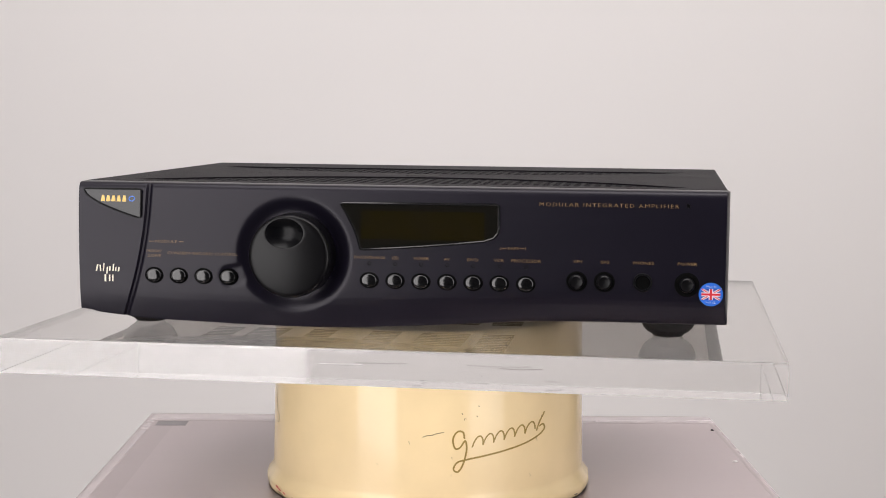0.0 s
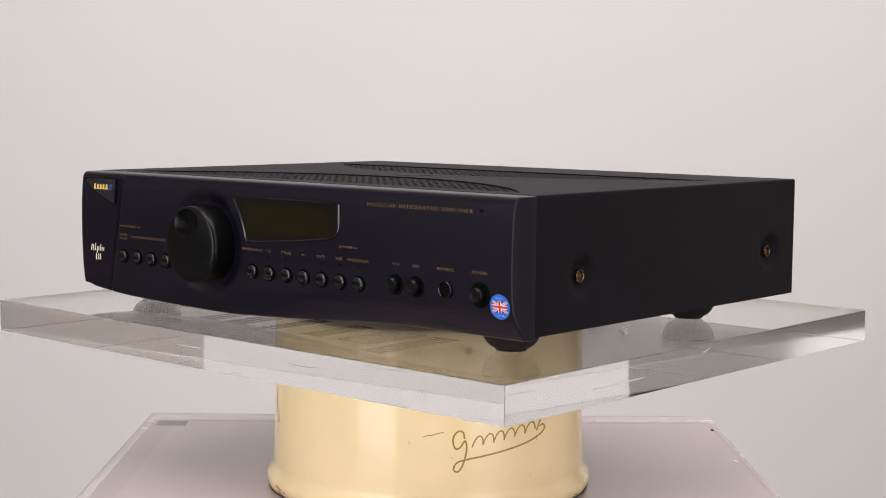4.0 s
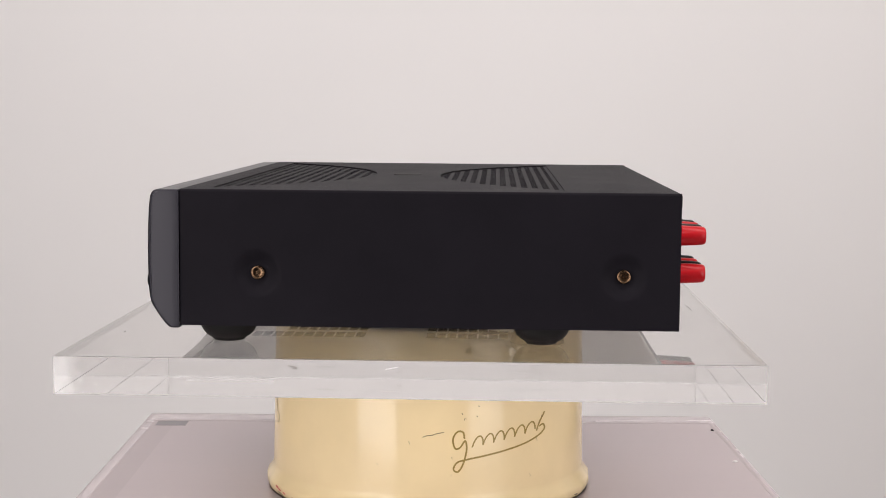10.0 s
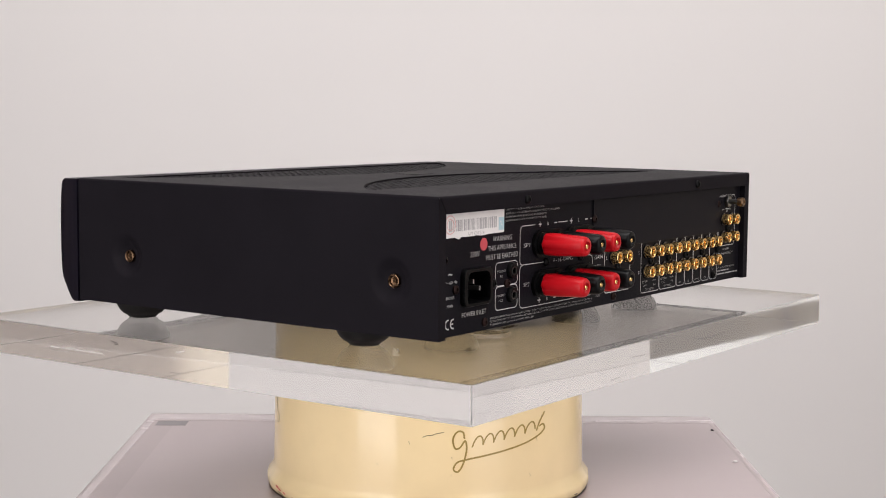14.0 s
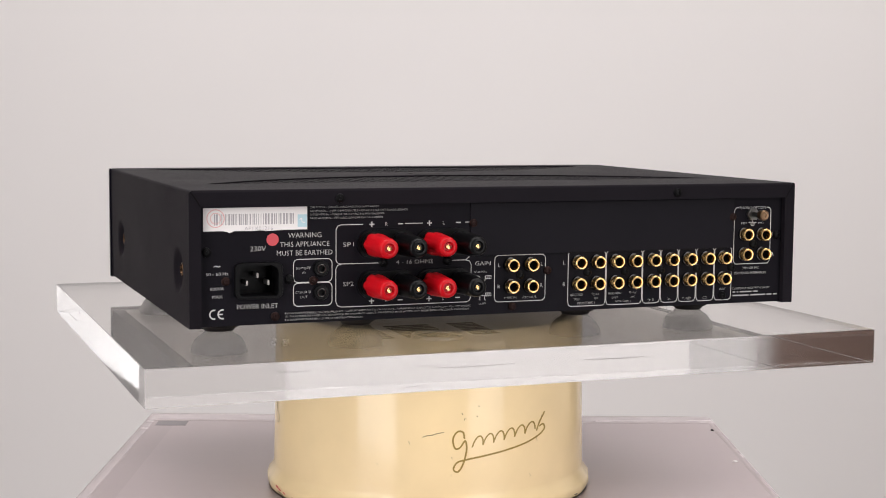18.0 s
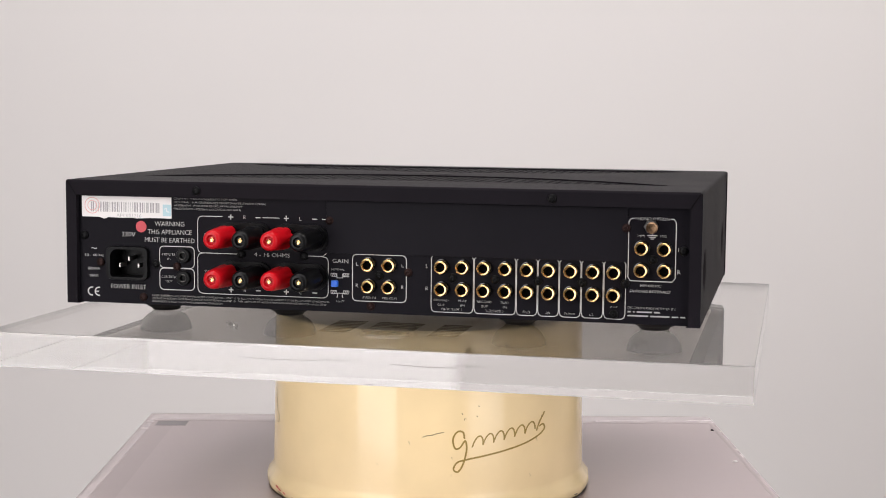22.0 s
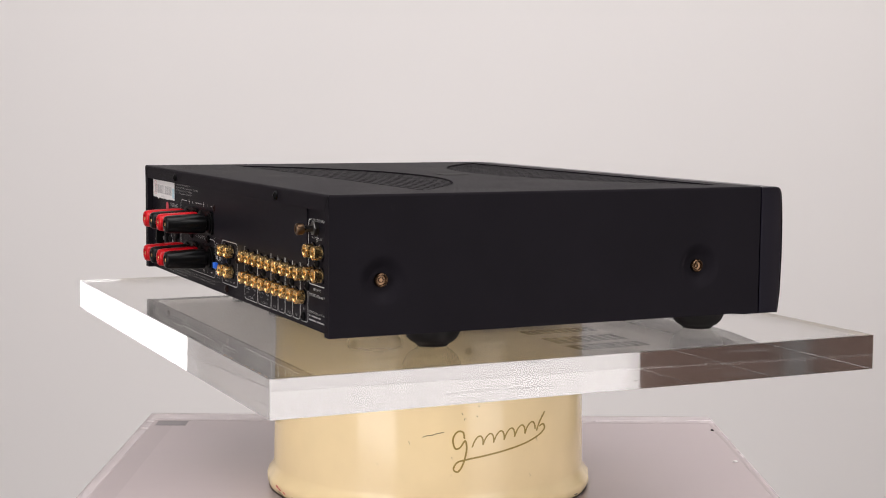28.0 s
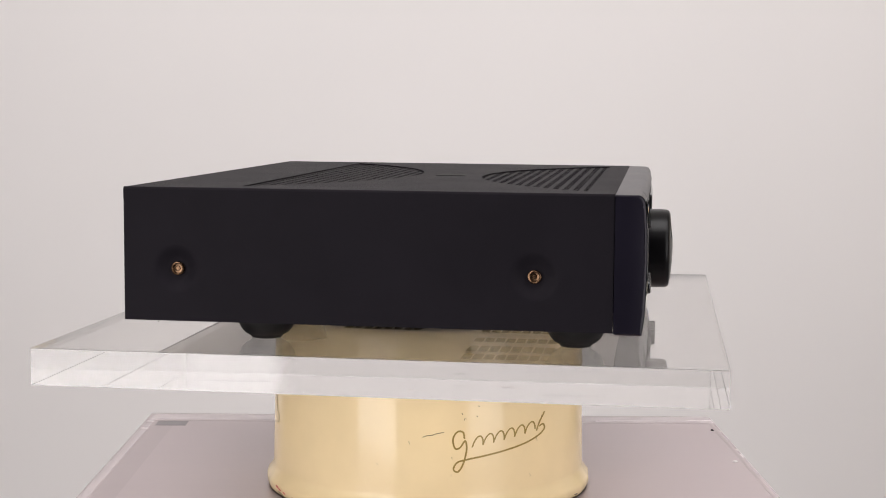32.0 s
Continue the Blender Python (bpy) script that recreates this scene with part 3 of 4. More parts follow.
    for s in (-1, 1):
        basis = (Vector((-1, 0, 0)), Vector((0, 0, 1)), Vector((0, 1, 0)))
        seam = [(-s * (XS - 0.8) - XO, 98.0), (-s * (XS - 2.2) - XO, 96.6), (-s * (XS - 5.6) - XO, 91.6), (-s * (XS - 7.2) - XO, 88.9)]
        part("corner_seam", line(seam, 0.55, basis, (0, YB, 0), lift=0.32), DARK, ob)
        for cy in (-97, 129):
            screw = lathe([(0, 0), (4.4, 0), (4.4, 1.4), (4.1, 2.0), (3.6, 2.2), (3.1, 1.9), (2.8, 0.7), (1.6, 0.5), (1.2, 0.9), (0, 1.0)], "x" if s > 0 else "-x", 20, (s * (XS - 4.0) + XO, cy, 47.4))
            part("side_screw", screw, SIDESCREW, ob, "brass button-head screw in a round dimple", smooth=True)
    # faint scuffs in the paint of the sides
    rng = random.Random(23)
    for s, y, z, n in ((1, 108, 28, 3), (-1, 123, 89, 3), (1, 20, 60, 1)):
        basis = (Vector((0, 1, 0)), Vector((0, 0, 1)), Vector((s, 0, 0)))
        for k in range(n):
            p, q = y + rng.uniform(-5, 5), z + rng.uniform(-5, 5)
            path = [(p, q), (p + rng.uniform(-1.5, 1.5), q + rng.uniform(-2.5, 2.5)), (p + rng.uniform(-2, 2), q + rng.uniform(-4, 4))]
            part("scuff", line(path, rng.uniform(0.15, 0.3), basis, (s * XS + XO, 0, 0), lift=0.04), SCUFF, ob)
    return ob


def grilles(amp):
    """Open lattices of bars in the two openings of the top, over a near-black sheet for the shade inside."""
    pitch = 7.0
    for name, edge, arc, sign in (("front_grille", GF, front_arc, 1), ("rear_grille", GR, rear_arc, -1)):
        bm = bmesh.new()
        rows = [k * pitch for k in range(0, 13)]
        for d in rows:
            sag = 88.0 if sign > 0 else 85.0
            r = (GX * GX + sag * sag) / (2 * sag)
            inside = r * r - (r - sag + d + 1.4) ** 2
            half = math.sqrt(inside) if inside > 0 and d + 1.4 < sag else 0
            if half > 5:
                y = edge + sign * (d if d else 1.0)
                box(-half, half, y - 1.45, y + 1.45, ZT - 2.4, ZT - 0.9, 0, bm)
        n = int(GX // pitch)
        for k in range(-n, n + 1):
            x = k * pitch
            far = arc(x) - sign * 1.3
            lo, hi = min(edge, far), max(edge, far)
            if hi - lo > 4:
                box(x - 1.35, x + 1.35, lo, hi, ZT - 2.5, ZT - 0.96, 0, bm)
        part(name, bm, CASE, amp, "black lattice of ventilation holes in an arched field", (XO, 0, 0))
    # black sheet put in for the shade inside the case
    part("inner_shade_sheet", box(-205, 205, -138, 155, 84, 85), DARK, amp)
    part("top_emblem", slab_of(rounded(-14, 10, -27, -6, 3), 0, 0.3, TOP, origin=(0, 0, ZT)), RUBBER, amp, "small dark pressed emblem plate")


LOWER_X = (-240, -181, -148, -120, -90, -50, -19, 19, 55, 86, 120, 217)
LOWER_DROP = (-2.4, 2.9, 6.2, 7.5, 8.2, 8.8, 7.8, 5.8, 3.2, 1.2, 0.1, 0)


def fascia_profile(x):
    """Front panel section at x: (y, z) from the top rear edge round the front to the lower rear edge."""
    drop = sum(np.interp(x + d, LOWER_X, LOWER_DROP) for d in (-16, -8, 0, 8, 16)) / 5
    low = 12.6 - drop
    upper = [(-145.4, 98.8), (-159.5, 98.6), (-161.2, 98.0), (-162.6, 96.6), (-163.5, 94.5), (-164.3, 88), (-164.9, 77), (-165.1, 66), (-165.2, 54.6), (-165.0, 44)]
    lower = [(-164.7, 37), (-164.2, 32.5), (-163.3, 28.6), (-161.6, 25.0), (-158.8, 20.8), (-155.4, 16.2), (-152.8, 13.4), (-151.4, 12.6), (-146.0, 12.6)]
    tuck = float(np.interp(x, (-214, -165, 0, 120, 217), (0.16, 0.24, 0.6, 0.9, 1.0)))  # the lower edge turns under more and more towards the power switch
    low += 0.9 * (1 - tuck)
    return upper + [(y if y > -147 else -164.7 + (y + 164.7) * tuck, 44 - (44 - z) * (44 - low) / (44 - 12.6)) for y, z in lower]


def groove_x(z):
    return -162.9 - 0.018 * (97 - z) - 0.0021 * (97 - z) ** 2


def step(v):
    v = max(0.0, min(1.0, v))
    return v * v * (3 - 2 * v)


def fascia_dent(x, z):
    """How far the moulding sinks below the face at (x, z): the knob's trough, its tail, the end groove."""
    d = math.hypot(x + 64, z - 53)
    dent = 4.2 * step((39.5 - d) / 11.5)
    t = max(0.0, min(1.0, (x + 107) / 15))
    dent = max(dent, 1.1 * step((8.2 - math.hypot(x + 107 - 15 * t, z - 37.8 - 4 * t)) / 3.5))
    if z < 97:
        dent = max(dent, 1.8 * step((2.1 - abs(x - groove_x(z))) / 1.5))
    return dent


def end_x(x, y):
    """The bow of the panel's end: it falls back towards the front."""
    fall = 2.6 * max(0.0, (-145.4 - y) / 20) ** 2
    return x - fall if x > 0 else x + fall


def fascia(amp):
    bm = bmesh.new()
    xs = [-214.4, -213.9, -213.0] + [-211.8 + 427 * i / 340 for i in range(341)] + [216.4, 217.2, 217.6]
    cuts = [2, 1, 1, 1, 6, 9, 9, 9, 9, 6, 4, 4, 4, 5, 5, 3, 1, 2]
    loops = []
    for i, x in enumerate(xs):
        inset = {0: 1.6, 1: 0.5, 2: 0.1}.get(min(i, len(xs) - 1 - i), 0.0)
        prof = fascia_profile(x)
        pts = []
        for (p, q), n in zip(zip(prof, prof[1:]), cuts):
            pts += [(p[0] + (q[0] - p[0]) * k / n, p[1] + (q[1] - p[1]) * k / n) for k in range(n)]
        pts.append(prof[-1])
        ring = []
        for y, z in pts:
            if abs(xs[i] + 167) < 42:
                x = xs[i] + (groove_x(z) + 167) * step((42 - abs(xs[i] + 167)) / 26)
            yy = y + inset if y < -150 else y
            if y < -156:
                yy += fascia_dent(x, z)
            if inset:
                x = end_x(xs[i], y)
            ring.append(bm.verts.new((x, yy, z - (inset if z > 60 else -inset) * 0.6)))
        loops.append(ring)
    for p, q in zip(loops, loops[1:]):
        for i in range(len(p) - 1):
            bm.faces.new((p[i], p[i + 1], q[i + 1], q[i]))
        bm.faces.new((p[-1], p[0], q[0], q[-1]))
    # slightly bowed end faces
    for x in (xs[0], xs[-1]):
        prof = fascia_profile(x)
        top, low = prof[:9], prof[8:][::-1]
        rows = []
        for y in (-145.4, -149, -152, -155, -158, -160.5, -162.2, -163.3, -164.3, -165.2):
            zt = np.interp(-y, [-p[0] for p in top], [p[1] for p in top]) - 0.9
            zl = np.interp(-y, [-p[0] for p in low], [p[1] for p in low]) + 0.9
            rows.append([bm.verts.new((end_x(x, y), y + (1.6 if y < -150 else 0), zl + (zt - zl) * k / 6)) for k in range(7)])
        for p, q in zip(rows, rows[1:]):
            for k in range(6):
                bm.faces.new((p[k], p[k + 1], q[k + 1], q[k]))
    bmesh.ops.recalc_face_normals(bm, faces=bm.faces)
    f = part("front_panel", bm, FASCIA, amp, "charcoal satin moulded front panel with a swooping lower edge", smooth=True)
    plane = (0, YF - 0.25, 0)

    # badge
    edge = [(-168.2, 76.0), (-168.0, 93.9), (-168.9, 94.6), (-207.2, 94.4), (-207.9, 93.4)]
    edge += [(-207.9 + 37.5 * t, 93.4 - 17.6 * t ** 0.62) for t in np.linspace(0.06, 1, 12)]
    u, v = Vector((math.cos(radians(1.0)), -math.sin(radians(1.0)), 0)), Vector((0, 0.0755, 0.9971))
    lean, foot = (u, v, u.cross(v).normalized()), (-207.9, -170.9, 0)
    edge = [(x + 207.9, z) for x, z in edge]
    badge = part("badge", slab_of(edge, -0.9, 1.2, lean, origin=foot), BADGE, f, "glossy dark shield badge with gold mark", smooth=True)
    part("badge_rim", tube(edge, 0.6, lean, Vector(foot) + lean[2] * 0.3), MATT, badge, smooth=True)
    for x in (13.3, 16.9, 20.6, 24.3, 28.2):
        part("gold_mark", slab_of([(x - 1.5, 86.1), (x + 1.5, 86.1), (x + 0.8, 90.1), (x - 0.8, 90.1)], 0.3, 0.1, lean, origin=foot), GOLDBRIGHT, badge, "gold bar of the maker's mark")
    part("blue_mark", line([(33.4 + 1.9 * math.cos(t), 88.1 + 1.6 * math.sin(t)) for t in np.linspace(0, math.tau, 19)[:-1]], 0.6, lean, foot, True, 0.38), FLAGBLUE, badge, "small blue ring")
    # cream bars in place of the model name
    for x, w, z, h, lean in ((-199.4, 1.0, 41.2, 4.6, 1.0), (-197.0, 0.9, 41.0, 4.4, -0.4), (-194.7, 0.8, 41.6, 5.2, 0.5), (-192.3, 0.9, 39.6, 4.6, 0.5), (-190.4, 1.0, 40.7, 3.0, 0.3), (-188.0, 0.9, 41.5, 5.0, 0.5), (-186.2, 0.8, 40.6, 2.8, 0.3),
                              (-184.2, 1.1, 40.4, 2.8, 0.4), (-193.6, 1.2, 34.4, 4.8, 0.1), (-190.6, 0.9, 34.4, 4.4, 0.1), (-188.4, 0.9, 34.4, 4.4, 0.1)):
        part("cream_mark", slab_of([(x - w / 2 - lean / 2, z - h / 2), (x + w / 2 - lean / 2, z - h / 2), (x + w / 2 + lean / 2, z + h / 2), (x - w / 2 + lean / 2, z + h / 2)], 0.0, 0.12, FRONT, origin=(0, YF - 0.1, 0)), CREAMPRINT, f, "cream bar of the model mark")

    def say(text, cap, x, z, width=None, material=GOLDPRINT):
        return words("lettering", text, cap, (x, z), FRONT, plane, material, f, width, lift=0.12)
    say("MODULE", 1.9, -150.8, 59.8, 15)
    say("MODE/", 1.8, -159.2, 53.4, 10.5), say("ZONE", 1.8, -159.2, 50.3, 9)
    for text, x, w in (("CONFIRM", -142.3, 15.5), ("RECORD", -125.9, 13.5), ("CONTROL", -109.6, 15.5)):
        say(text, 1.9, x, 52.2, w)
    for x in (-161.2, -140.4):
        part("print_dash", line([(x - 1.6, 59.8), (x + 1.6, 59.8)], 0.4, FRONT, plane, lift=0.12), GOLDPRINT, f)
    for text, x, w in (("PHONO/AUX", -13, 20.5), ("CD", 3.9, 4.4), ("TUNER", 20.9, 10), ("AV", 37.8, 3.8), ("DVD", 54.7, 7), ("VCR", 71.6, 6.6), ("PROCESSOR", 89.3, 19)):
        say(text, 1.9, x, 52.4, w)
    say("2", 1.9, 72.6, 60.3), say("TAPE", 1.7, 80.7, 60.3, 7.4), say("1", 1.9, 88.8, 60.3)
    for x in (74.9, 86.5):
        part("print_dash", line([(x - 1.3, 60.3), (x + 1.3, 60.3)], 0.35, FRONT, plane, lift=0.12), GOLDPRINT, f)
    words("lettering", "MODULAR INTEGRATED AMPLIFIER", 2.4, (141.4, 89.1), FRONT, plane, GOLDPRINT, f, 88, lift=0.12, spread=1.3)
    for text, x, w in (("SP1", 122.3, 5.4), ("SP2", 139.6, 5.6), ("PHONES", 163.8, 13), ("POWER", 191.4, 12)):
        say(text, 1.9, x, 52.8, w)
    # display
    outline = [(-32.4, 86.6), (-31.2, 87.6), (69.5, 88.2), (71.3, 87.2), (71.4, 72.5), (70.6, 69.4), (67.8, 66.4), (62, 64.4)]
    outline += [(62 - 82 * t, 64.4 - 9.6 * t + 2.6 * t * t) for t in (0.25, 0.5, 0.75, 0.97)]
    outline += [(-19.6, 57.9)] + [(-19.9 - 12.5 * t ** 1.5, 58.5 + 28 * t) for t in (0.1, 0.25, 0.4, 0.55, 0.7, 0.85, 0.95)]
    d = part("display_window", slab_of(outline, 0, 1.4, FRONT, origin=(0, YF + 0.9, 0)), DISPLAY, f, "glossy smoked display window, unlit")
    part("window_rim", tube(outline, 0.85, FRONT, (0, YF - 0.2, 0), n=8), RIM, d, "thin raised black rim", smooth=True)
    # volume knob in its round well
    k = bmesh.new()
    rings = [(27.4, -5.0), (27.4, 6.0), (27.3, 10.0), (27.0, 12.0), (26.5, 13.2), (25.8, 13.8), (25.0, 14.1)] + [(24.3 - 0.81 * i, 14.2) for i in range(30)]
    last = None
    for r, h in rings:
        ring = []
        for i in range(96):
            t = math.tau * i / 96
            x, z = r * math.cos(t), r * math.sin(t)
            e = ((x + 2.5) / 12.6) ** 2 + ((z - 15.2) / 9.6) ** 2
            sink = (4.0 * (1 - e) if e < 1 and h > 13 else 0.0) - (2.2 * (1 - (r / 25.0) ** 2) if h > 14.05 else 0.0)
            ring.append(k.verts.new((x - 64, YF - h + sink, z + 53)))
        if last:
            for i in range(96):
                k.faces.new((last[i], last[(i + 1) % 96], ring[(i + 1) % 96], ring[i]))
        last = ring
    k.faces.new(last)
    bmesh.ops.recalc_face_normals(k, faces=k.faces)
    part("volume_knob", k, KNOB, f, "large round black volume knob with an oval finger dimple", smooth=True)
    k, last = bmesh.new(), None
    for i in range(15):
        rho, ring = 1 - i / 14.5, []
        for j in range(48):
            x, z = -2.5 + 12.6 * rho * math.cos(math.tau * j / 48), 15.2 + 9.6 * rho * math.sin(math.tau * j / 48)
            ring.append(k.verts.new((x - 64, YF - 14.28 - 2.2 * (1 - (x * x + z * z) / 625) + 3.9 * (1 - rho * rho), z + 53)))
        if last:
            for j in range(48):
                k.faces.new((last[j], last[(j + 1) % 48], ring[(j + 1) % 48], ring[j]))
        last = ring
    k.faces.new(last)
    bmesh.ops.recalc_face_normals(k, faces=k.faces)
    part("finger_dimple", k, DIMPLE, f, "glossy oval finger dimple", smooth=True)
    # push buttons
    def oval(t, r, h):
        return r / math.hypot(math.cos(t) / 1.1, math.sin(t) / 0.93)
    # raised rings, coloured black for the shade of recessed wells; switches likewise
    ring = mesh_of("well", lathe([(5.9, -0.3), (5.7, 0.2), (5.3, 0.3), (4.9, 0.1), (0, 0.1)], "-y", 28, wave=oval), DARK, True)
    cap = mesh_of("button", lathe([(4.9, -0.5), (4.9, 1.0), (4.8, 1.5), (4.5, 1.9), (3.9, 2.15), (2.6, 2.34), (1.3, 2.44), (0, 2.46)], "-y", 28, wave=oval), GLOSS, True)
    for x, z in [(-159.6 + 17.03 * i, 37.2) for i in range(4)] + [(-13.4 + 17.08 * i, 37.4) for i in range(7)]:
        b = part("push_button", cap, None, f, "small round glossy black push button", (x, YF, z))
        part("button_shade_ring", ring, None, b)
    led = mesh_of("led", lathe([(1.4, 0), (1.3, 0.3), (1.0, 0.32), (0.8, 0.05), (0, 0.05)], "-y", 14), MATT, True)
    for i in range(7):
        part("indicator_light", led, None, f, "", (-13.4 + 17.08 * i, YF, 48.4))
    part("indicator_light", led, None, f, "", (191.2, YF + 0.6, 89.6))
    ring = mesh_of("well", lathe([(6.7, -0.3), (6.5, 0.15), (6.0, 0.25), (5.2, 0.1), (0, 0.1)], "-y", 28), DARK, True)
    cap = mesh_of("switch", lathe([(4.8, -0.5), (4.8, 3.8), (4.4, 4.9), (3.6, 5.4), (2.4, 5.2), (0, 4.8)], "-y", 28), KNOB, True)
    broad = mesh_of("well", lathe([(7.9, -0.3), (7.6, 0.15), (6.8, 0.25), (5.6, 0.1), (0, 0.1)], "-y", 32), DARK, True)
    for x, z in ((121.7, 40.1), (139.3, 40.2), (191.3, 39.7)):
        b = part("round_switch", cap, None, f, "round black push switch with a dished face", (x, YF, z))
        part("switch_shade_ring", broad if x > 180 else ring, None, b)
    part("headphone_socket", lathe([(6.1, 0), (6.0, 0.7), (5.6, 1.0), (5.1, 0.9), (4.6, 0.2), (0, 0.1)], "-y", 28, (163.6, YF, 40.3)), MATT, f, "black headphone socket", smooth=True)
    part("socket_ring", lathe([(5.3, 0.9), (5.1, 1.25), (4.7, 1.25), (4.4, 0.7)], "-y", 28, (163.6, YF, 40.3)), RIM, f, "thin polished ring", smooth=True)
    # flat disc whose black stands in for the shade in the socket
    part("socket_hole_shade", lathe([(4.2, 0.35), (0, 0.35)], "-y", 20, (163.6, YF, 40.3)), DARK, f)
    # round flag sticker
    o = (206.4, -164.55, 33.9)
    tilt = (Vector((1, 0, 0)), Vector((0, -0.1, 0.995)), Vector((0, -0.995, -0.1)))
    st = part("flag_sticker", slab_of(disc(7.6, 36), 0, 0.12, tilt, origin=o), FLAGBLUE, f, "round blue sticker with a small crossed flag")

    def flag(name, pts, lift, material):
        part(name, slab_of(pts, lift, 0.03, tilt, origin=o), material, st)
    flag("flag_border", [(-6.5, -4.2), (6.5, -4.2), (6.5, 4.2), (-6.5, 4.2)], 0.08, FLAGWHITE)
    flag("flag_field", [(-5.9, -3.6), (5.9, -3.6), (5.9, 3.6), (-5.9, 3.6)], 0.12, FLAGNAVY)
    for s in (-1, 1):
        flag("flag_saltire", [(-5.9, -3.6 * s), (-4.4, -3.6 * s), (5.9, 2.7 * s), (5.9, 3.6 * s), (4.4, 3.6 * s), (-5.9, -2.7 * s)], 0.16 + 0.02 * s, FLAGWHITE)
        flag("flag_saltire", [(-5.9, -3.6 * s), (-5.3, -3.6 * s), (5.9, 3.2 * s), (5.9, 3.6 * s), (5.3, 3.6 * s), (-5.9, -3.2 * s)], 0.20 + 0.02 * s, FLAGRED)
    flag("flag_cross", [(-1.3, -3.6), (1.3, -3.6), (1.3, 3.6), (-1.3, 3.6)], 0.26, FLAGWHITE)
    flag("flag_cross", [(-5.9, -1.2), (5.9, -1.2), (5.9, 1.2), (-5.9, 1.2)], 0.27, FLAGWHITE)
    flag("flag_cross", [(-0.75, -3.6), (0.75, -3.6), (0.75, 3.6), (-0.75, 3.6)], 0.31, FLAGRED)
    flag("flag_cross", [(-5.9, -0.7), (5.9, -0.7), (5.9, 0.7), (-5.9, 0.7)], 0.32, FLAGRED)
    for text, z in (("MADE IN", 5.1), ("THE UK", -5.2)):
        words("lettering", text, 1.3, (0, z), tilt, o, FLAGWHITE, st, 6.0, lift=0.2)


def base_and_feet(amp):
    """Zinc floor of the case with rows of slots, a bolt ring, and four round rubber feet."""
    bm = bmesh.new()
    hw = 3.25
    banks = {-142.5: 10.5, -110: 13, -71: 9.5, -25: 11, 19: 18, 57.5: 11.5}
    rows = list(banks)
    ys = [-122 + 7.5 * i for i in range(11)] + [4 + 7.5 * i for i in range(8)]
    xe = [-206.0] + [v for r in rows for v in (r - banks[r], r + banks[r])] + [206.0]
    ye = [-144.5] + [v for y in ys for v in (y - hw, y + hw)] + [157.0]
    reach = {-142.5: (-105, -42), -110: (-105, -42), -71: (-105, -42), -25: (-105, 60), 19: (-105, 60), 57.5: (-130, 60)}
    vert = {}

    def at(x, y):
        if (x, y) not in vert:
            vert[x, y] = bm.verts.new((x, y, ZB + 0.4))
        return vert[x, y]
    for i in range(len(xe) - 1):
        for j in range(len(ye) - 1):
            lo, hi = reach[rows[i // 2]] if i % 2 else (1, -1)
            if not (i % 2 and j % 2 and lo < ye[j] < hi):
                bm.faces.new((at(xe[i], ye[j]), at(xe[i + 1], ye[j]), at(xe[i + 1], ye[j + 1]), at(xe[i], ye[j + 1])))
    ex = bmesh.ops.extrude_face_region(bm, geom=list(bm.faces))["geom"]
    bmesh.ops.translate(bm, verts=[v for v in ex if isinstance(v, bmesh.types.BMVert)], vec=(0, 0, 0.15))
    bmesh.ops.recalc_face_normals(bm, faces=bm.faces)
    b = part("base_plate", bm, ZINC, amp, "zinc-plated base with rows of ventilation slots", (XO, 0, 0))
    # black sheet behind the slots, its colour standing in for the shade within
    part("slot_shade_sheet", box(-205, 205, -143, 158, 16.2, 17.2), DARK, amp)
    part("bolt_ring", lathe([(19.5, 0.0), (19.3, -1.6), (18.6, -2.3), (17.6, -2.3), (17.0, -1.6), (16.8, -0.3), (0, -0.2)], "z", 48, (15, 62, ZB + 0.4)), DULLSTEEL, b, smooth=True)
    # flat black disc: the hole's shade given as colour
    part("bolt_hole_shade", lathe([(16.6, -0.5), (0, -0.5)], "z", 32, (15, 62, ZB + 0.4)), DARK, b)
    pin = mesh_of("pin", lathe([(2.4, ZB + 0.5), (2.4, 10.4), (2.0, 9.9), (0, 9.8)], "z", 16), STEEL, True)
    for x, y in ((131, 68), (138, 62)):
        part("base_pin", pin, None, b, "short bright metal pin", (x - XO, y, 0))
    foot = mesh_of("foot", lathe([(0, 0.1), (7.6, 0.1), (9.6, 0.4), (10.4, 1.2), (10.8, 2.0), (13.6, 3.4), (16.0, 5.8), (17.8, 9.2), (18.8, 12.4), (18.9, ZB), (0, ZB)], "z", 40), RUBBER, True)
    for x, y in ((-178, -121), (180, -121), (-178, 80), (-84, 80), (84, 80), (180, 80)):
        part("foot", foot, None, amp, "round black rubber foot", (x, y, 0))


